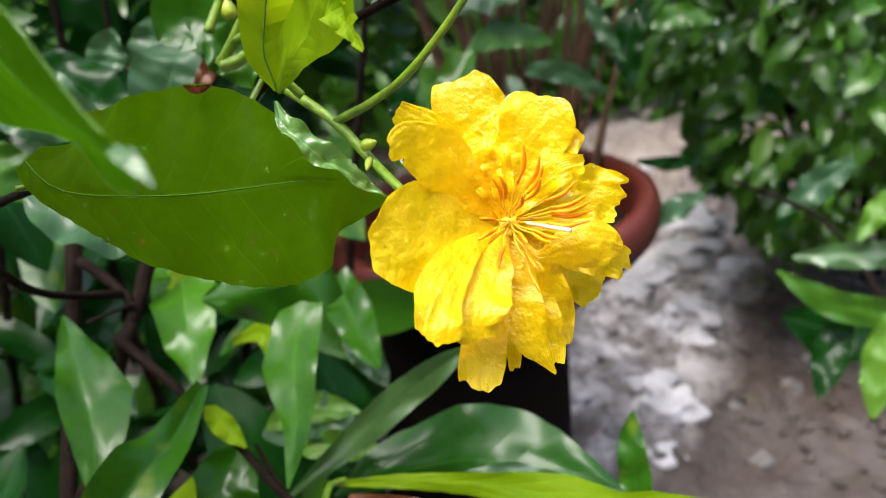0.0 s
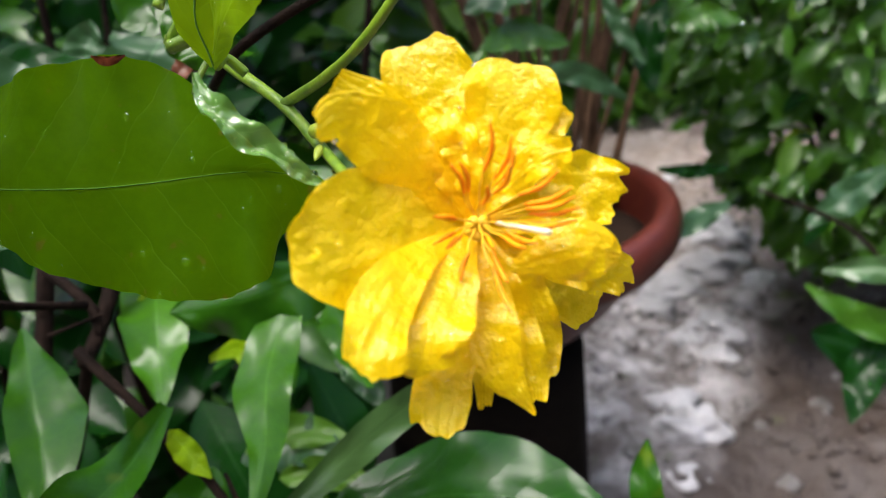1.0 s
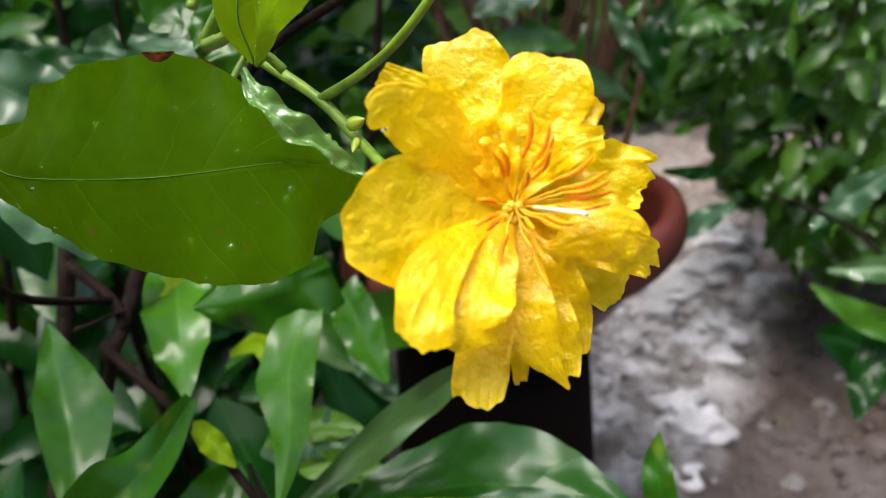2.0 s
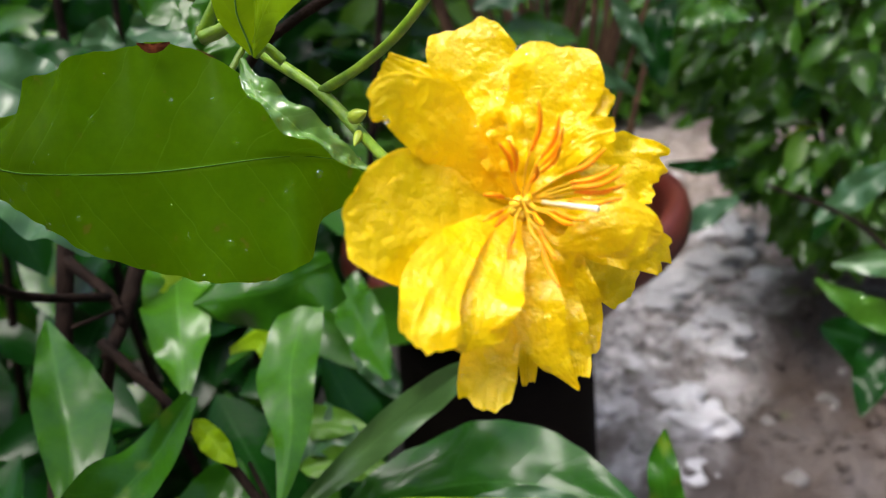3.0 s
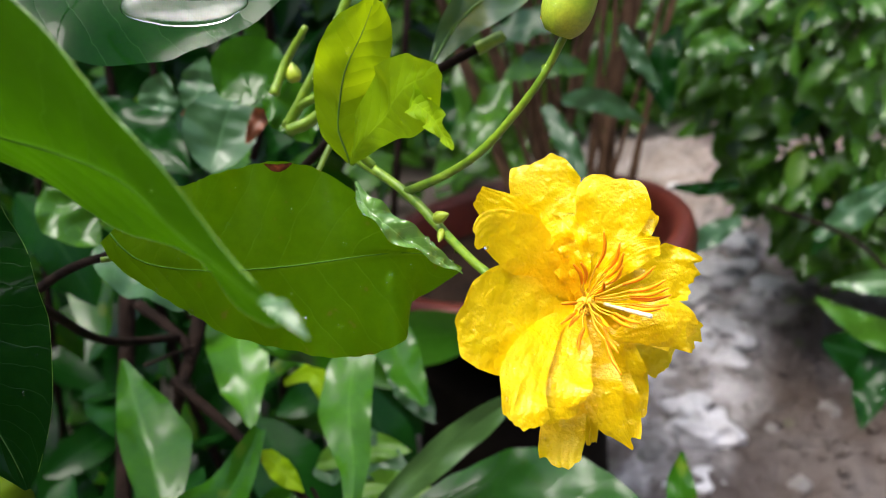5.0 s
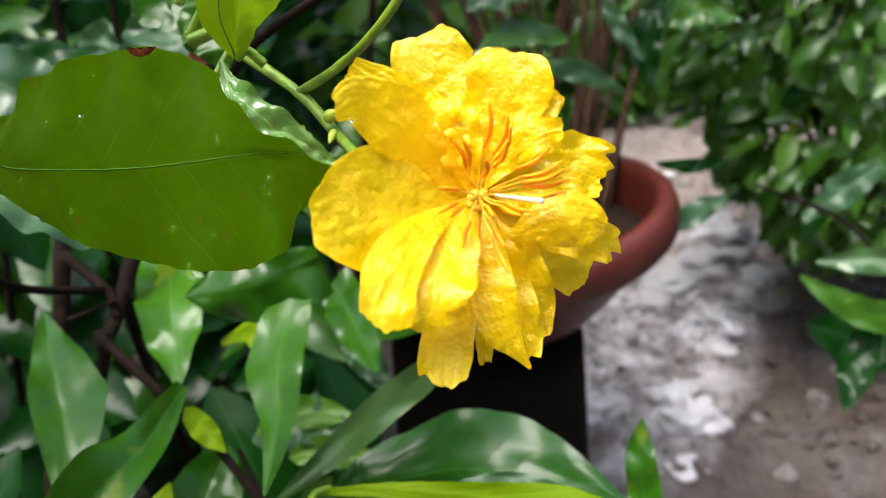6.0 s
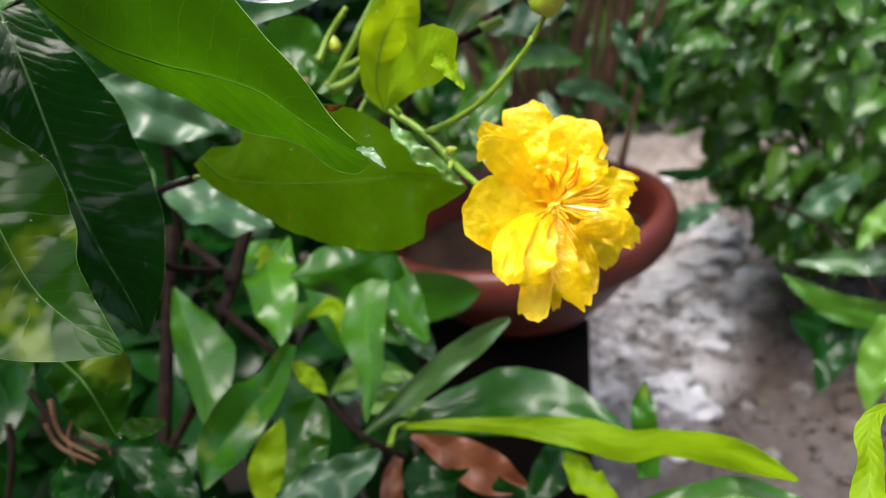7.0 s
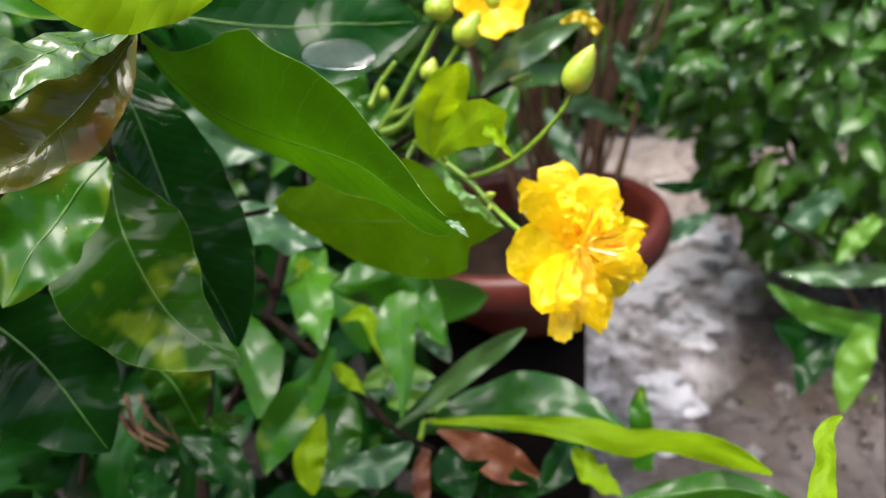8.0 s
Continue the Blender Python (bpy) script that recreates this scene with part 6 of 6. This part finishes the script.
# ---- planting further back ----
rng = random.Random(44)
far = []
while len(far) < 6500:
    at = Vector((rng.uniform(-2.6, 2.6), rng.uniform(1.0, 2.6), rng.uniform(0.02, 2.2)))
    if at.z > 1.25 + 0.9 * noise.noise(Vector((at.x * 1.3, at.y * 1.3, 2.0))) + 0.25 * noise.noise(at * 5) or at.y < 1.25 + 0.35 * abs(noise.noise(Vector((at.x * 1.5, at.z, 6.0)))) + 0.10 * at.x * at.x:
        continue
    if at.y < 1.9 and at.x > 0.05 and at.x < 0.75 and at.z < 0.5:
        continue
    if at.y < 1.7 and at.x > 0.1 - (1.2 - at.y) * 0.3 or at.y < 1.2 and at.x > -0.2:
        continue
    far.append((attitude(at, Vector((0, -0.6, 0.6)) + rand_dir(rng) * 0.7, rand_dir(rng) + Vector((0, 0, -0.5)), rng.uniform(0.06, 0.13)), rng.randrange(4)))
leaf_mass("far_planting", far, LEAF_BUSH, "dark leafy planting that closes the garden behind", "foliage")

# ---- unseen wall behind the viewer, added to keep sky reflections off the leaves ----
wall_bm = bmesh.new()
bmesh.ops.create_cube(wall_bm, size=1)
bmesh.ops.bevel(wall_bm, geom=wall_bm.edges[:], offset=0.01, segments=2, affect="EDGES")
wall_verts = [(v.co.x * 8.0, v.co.y * 0.2 - 1.5, v.co.z * 1.8 + 0.88) for v in wall_bm.verts]
wall_faces = [tuple(v.index for v in f.verts) for f in wall_bm.faces]
wall_bm.free()
wall_south = mesh_part("wall_south", wall_verts, wall_faces, PLASTER, smooth=False)
tagged(wall_south, "unseen weathered plaster wall, added to close the garden and block low sky", "wall", kind="structure")

# dark backing wall, added to block the bright ground and horizon beyond
back_bm = bmesh.new()
bmesh.ops.create_cube(back_bm, size=1)
bmesh.ops.bevel(back_bm, geom=back_bm.edges[:], offset=0.01, segments=2, affect="EDGES")
back_verts = [(v.co.x * 9.0, v.co.y * 0.2 + 2.85, v.co.z * 2.2 + 1.08) for v in back_bm.verts]
back_faces = [tuple(v.index for v in f.verts) for f in back_bm.faces]
back_bm.free()
wall_north = mesh_part("wall_north", back_verts, back_faces, PLASTER, smooth=False)
tagged(wall_north, "dark backing wall added behind the far planting to hide bright ground", "wall", kind="structure")
rng = random.Random(71)
low = []
while len(low) < 3600:
    at = Vector((rng.uniform(-0.9, 1.4), rng.uniform(1.75, 2.5), rng.uniform(0.02, 0.75)))
    if at.y < 1.75 + 0.25 * max(0.0, 0.4 - abs(at.x - 0.35)):
        continue
    low.append((attitude(at, Vector((0, -0.6, 0.6)) + rand_dir(rng) * 0.7, rand_dir(rng) + Vector((0, 0, -0.5)), rng.uniform(0.05, 0.11)), rng.randrange(4)))
leaf_mass("low_planting", low, LEAF_BUSH, "green leafy planting at the foot of the far wall", "foliage")

# unseen end walls, added to close the garden; they cut low skylight
for side, name in ((4.2, "wall_east"), (-4.2, "wall_west")):
    end_bm = bmesh.new()
    bmesh.ops.create_cube(end_bm, size=1)
    bmesh.ops.bevel(end_bm, geom=end_bm.edges[:], offset=0.01, segments=2, affect="EDGES")
    end_verts = [(v.co.x * 0.2 + side, v.co.y * 4.1 + 0.67, v.co.z * 1.8 + 0.88) for v in end_bm.verts]
    end_faces = [tuple(v.index for v in f.verts) for f in end_bm.faces]
    end_bm.free()
    tagged(mesh_part(name, end_verts, end_faces, PLASTER, smooth=False), "unseen weathered plaster wall, added to close the garden and block low sky", "wall", kind="structure")

# ---- the largest lumps of the rubble ----
knob("stone", ground, (0.1755, 0.7401, 0.0400), 0.0248, STONE_WHITE, (1.2, 1.0, 0.55), seed=3, rough=0.55, detail=3)
knob("stone", ground, (0.2496, 0.8433, 0.0400), 0.0205, STONE_WHITE, (1.2, 1.0, 0.55), seed=4, rough=0.55, detail=3)
knob("stone", ground, (0.1745, 0.6686, 0.0400), 0.0165, STONE_WHITE, (1.2, 1.0, 0.55), seed=5, rough=0.55, detail=3)
knob("stone", ground, (0.1456, 0.6095, 0.0400), 0.0196, STONE_WHITE, (1.2, 1.0, 0.55), seed=6, rough=0.55, detail=3)
knob("stone", ground, (0.1864, 0.9743, 0.0400), 0.0261, STONE_WHITE, (1.2, 1.0, 0.55), seed=7, rough=0.55, detail=3)
knob("stone", ground, (0.2850, 1.0896, 0.0400), 0.0318, STONE_WHITE, (1.2, 1.0, 0.55), seed=8, rough=0.55, detail=3)
knob("stone", ground, (0.3565, 1.0479, 0.0400), 0.0235, STONE_WHITE, (1.2, 1.0, 0.55), seed=9, rough=0.55, detail=3)
knob("stone", ground, (0.2189, 0.8894, 0.0400), 0.0180, STONE_WHITE, (1.2, 1.0, 0.55), seed=10, rough=0.55, detail=3)

knob("stone", ground, (0.186, 0.685, 0.046), 0.034, STONE_WHITE, (1.15, 1.0, 0.7), seed=21, rough=0.7, detail=4)
knob("stone", ground, (0.326, 1.190, 0.050), 0.040, STONE_WHITE, (1.1, 1.0, 0.7), seed=22, rough=0.7, detail=4)
knob("stone", ground, (0.293, 1.095, 0.045), 0.034, STONE_WHITE, (1.2, 1.0, 0.6), seed=23, rough=0.7, detail=4)
knob("stone", ground, (0.161, 0.606, 0.042), 0.020, STONE_WHITE, (1.2, 1.0, 0.6), seed=24, rough=0.7, detail=4)
knob("stone", ground, (0.262, 0.905, 0.045), 0.030, STONE_WHITE, (1.2, 1.0, 0.6), seed=25, rough=0.7, detail=4)
knob("stone", ground, (0.223, 1.020, 0.045), 0.036, STONE_WHITE, (1.3, 1.0, 0.5), seed=26, rough=0.7, detail=4)

# ---- long leaves among the canes ----
leaf("leaf", bush, [(0.0219, 0.5126, 0.4846), (0.0503, 0.5204, 0.4800), (0.0872, 0.5254, 0.4597)], (0.239, -0.962, 0.132), (0.0034, 0.0060, 0.0085, 0.0110, 0.0102, 0.0080, 0.0058, 0.0035, 0.0013), (0.0034, 0.0056, 0.0077, 0.0098, 0.0091, 0.0072, 0.0052, 0.0033, 0.0013), LEAF_SILVER, cup=0.15, ruffle=0.002, nu=20, nv=8, seed=101)
leaf("leaf", bush, [(0.0097, 0.5115, 0.4806), (0.0255, 0.4886, 0.4535), (0.0382, 0.4705, 0.4273)], (-0.178, -0.823, 0.539), (0.0041, 0.0055, 0.0069, 0.0083, 0.0097, 0.0083, 0.0060, 0.0038, 0.0015), (0.0041, 0.0055, 0.0069, 0.0083, 0.0097, 0.0083, 0.0060, 0.0038, 0.0015), LEAF_SILVER, cup=0.15, ruffle=0.002, nu=20, nv=8, seed=102)
leaf("leaf", bush, [(0.0739, 0.5732, 0.5271), (0.0853, 0.5639, 0.5037), (0.1031, 0.5543, 0.4786)], (-0.171, -0.949, 0.265), (0.0036, 0.0050, 0.0063, 0.0077, 0.0081, 0.0064, 0.0047, 0.0030, 0.0014), (0.0036, 0.0050, 0.0063, 0.0077, 0.0081, 0.0064, 0.0047, 0.0030, 0.0014), LEAF_SILVER, cup=0.15, ruffle=0.002, nu=20, nv=8, seed=103)
leaf("leaf", bush, [(-0.0179, 0.5161, 0.5019), (-0.0344, 0.4942, 0.4791), (-0.0460, 0.4702, 0.4479)], (-0.1253, -0.7229, 0.6795), 0.0150, 0.0150, LEAF_BUSH, tip=0.8, cup=0.15, ruffle=0.002, nu=20, nv=8, seed=104)
leaf("leaf", bush, [(-0.0322, 0.5429, 0.5256), (0.0017, 0.5516, 0.5373), (0.0356, 0.5583, 0.5445)], (-0.0090, -0.7579, 0.6523), 0.0134, 0.0134, LEAF_SILVER, tip=0.8, cup=0.15, ruffle=0.002, nu=20, nv=8, seed=105)
leaf("leaf", bush, [(0.0472, 0.5735, 0.4925), (0.0114, 0.5566, 0.5046), (-0.0229, 0.5317, 0.4987)], (0.4304, -0.6248, 0.6515), 0.0137, 0.0137, LEAF_BUSH, tip=0.8, cup=0.15, ruffle=0.002, nu=20, nv=8, seed=106)
leaf("leaf", bush, [(0.1233, 0.5942, 0.5211), (0.1078, 0.5784, 0.4895), (0.1124, 0.5621, 0.4523)], (-0.1136, -0.8935, 0.4346), 0.0132, 0.0132, LEAF_DARK, tip=0.8, cup=0.15, ruffle=0.002, nu=20, nv=8, seed=107)
leaf("leaf", bush, [(-0.0729, 0.4965, 0.5125), (-0.0686, 0.4855, 0.4870), (-0.0781, 0.4733, 0.4621)], (0.1035, -0.9075, 0.4071), 0.0120, 0.0120, LEAF_DARK, tip=0.8, cup=0.15, ruffle=0.002, nu=20, nv=8, seed=108)
leaf("leaf", bush, [(0.1295, 0.5924, 0.4961), (0.1551, 0.5986, 0.5042), (0.1857, 0.5990, 0.4981)], (0.0730, -0.7973, 0.5991), 0.0113, 0.0113, LEAF_BUSH, tip=0.8, cup=0.15, ruffle=0.002, nu=20, nv=8, seed=109)
stem("twig", bush, [(0.0584, 0.6194, 0.3569), (0.0424, 0.6466, 0.3964), (0.0282, 0.6557, 0.4443), (0.0052, 0.6468, 0.4298)], 0.00171, 0.00114, BARK)

# ---- raindrops ----


def drops(name, hosts, number, small, large, label, seed, side=1.0):
    """Beads of water that sit on the faces of the hosts."""
    rng = random.Random(seed)
    bm = bmesh.new()
    bmesh.ops.create_icosphere(bm, subdivisions=2, radius=1)
    ball = np.array([tuple(v.co) for v in bm.verts])
    skin = [tuple(v.index for v in f.verts) for f in bm.faces]
    bm.free()
    verts, faces = [], []
    for k in range(number):
        host = rng.choice(hosts)
        poly = rng.choice(host.data.polygons)
        n = Vector(poly.normal)
        if n.dot(Vector((0, -0.8, 0.6))) < 0:
            n = -n
        size = small + (large - small) * rng.random() ** 3
        at = ORIGIN.get(host.name, Vector((0, 0, 0))) + poly.center + n * size * 0.15
        a = n.orthogonal().normalized()
        b = n.cross(a)
        long = rng.uniform(0.9, 1.3)
        turn = np.array([a * size * long, b * size, n * size * 0.55])
        start = len(verts)
        verts.extend(map(tuple, ball @ turn + np.array(at)))
        faces.extend(tuple(i + start for i in f) for f in skin)
    ob = mesh_part(name, verts, faces, WATER)
    ob.visible_shadow = False
    return tagged(ob, label, "water drops", kind="stuff")


named = lambda thing_, word: [o for o in thing_.children if o.name.split(".")[0] == word]
leaves = [o for o in named(shrub, "leaf") if o.name in ORIGIN]
drops("petal_drops", named(flower, "petal"), 150, 0.00022, 0.0009, "clear raindrops beaded on the yellow petals", 1)
drops("leaf_drops", leaves[:2] * 3 + leaves[2:14], 300, 0.0002, 0.0009, "clear raindrops scattered on the near leaves", 2)
drops("stalk_drops", named(shrub, "flower_stalk") + named(shrub, "bud_stalk") + named(shrub, "bud")[:2], 110, 0.00035, 0.0009, "tiny raindrops along the green stalks and buds", 3)
drops("bush_drops", [bush_mass] * 4 + named(bush, "leaf") + named(side_bush, "leaf"), 1500, 0.0006, 0.0024, "raindrops glinting on the leaves of the bush", 4)


def pool(at, normal, heading, long, short):
    """A flat lens of rain held on a leaf."""
    bm = bmesh.new()
    bmesh.ops.create_uvsphere(bm, u_segments=40, v_segments=16, radius=1)
    m = attitude(at, normal, heading, 1.0)
    for v in bm.verts:
        edge = 1 + 0.12 * noise.noise(Vector((v.co.x * 1.6, v.co.y * 1.6, 3.0)))
        v.co = m @ Vector((v.co.x * short * edge, v.co.y * long * edge, v.co.z * short * 0.11))
    verts, faces = [v.co.copy() for v in bm.verts], [tuple(v.index for v in f.verts) for f in bm.faces]
    bm.free()
    ob = mesh_part("rain_pool", verts, faces, WATER, None, at)
    ob.visible_shadow = False
    tagged(ob, "clear pool of rain lying on the dark leaf", "water")


pool(*POOL)
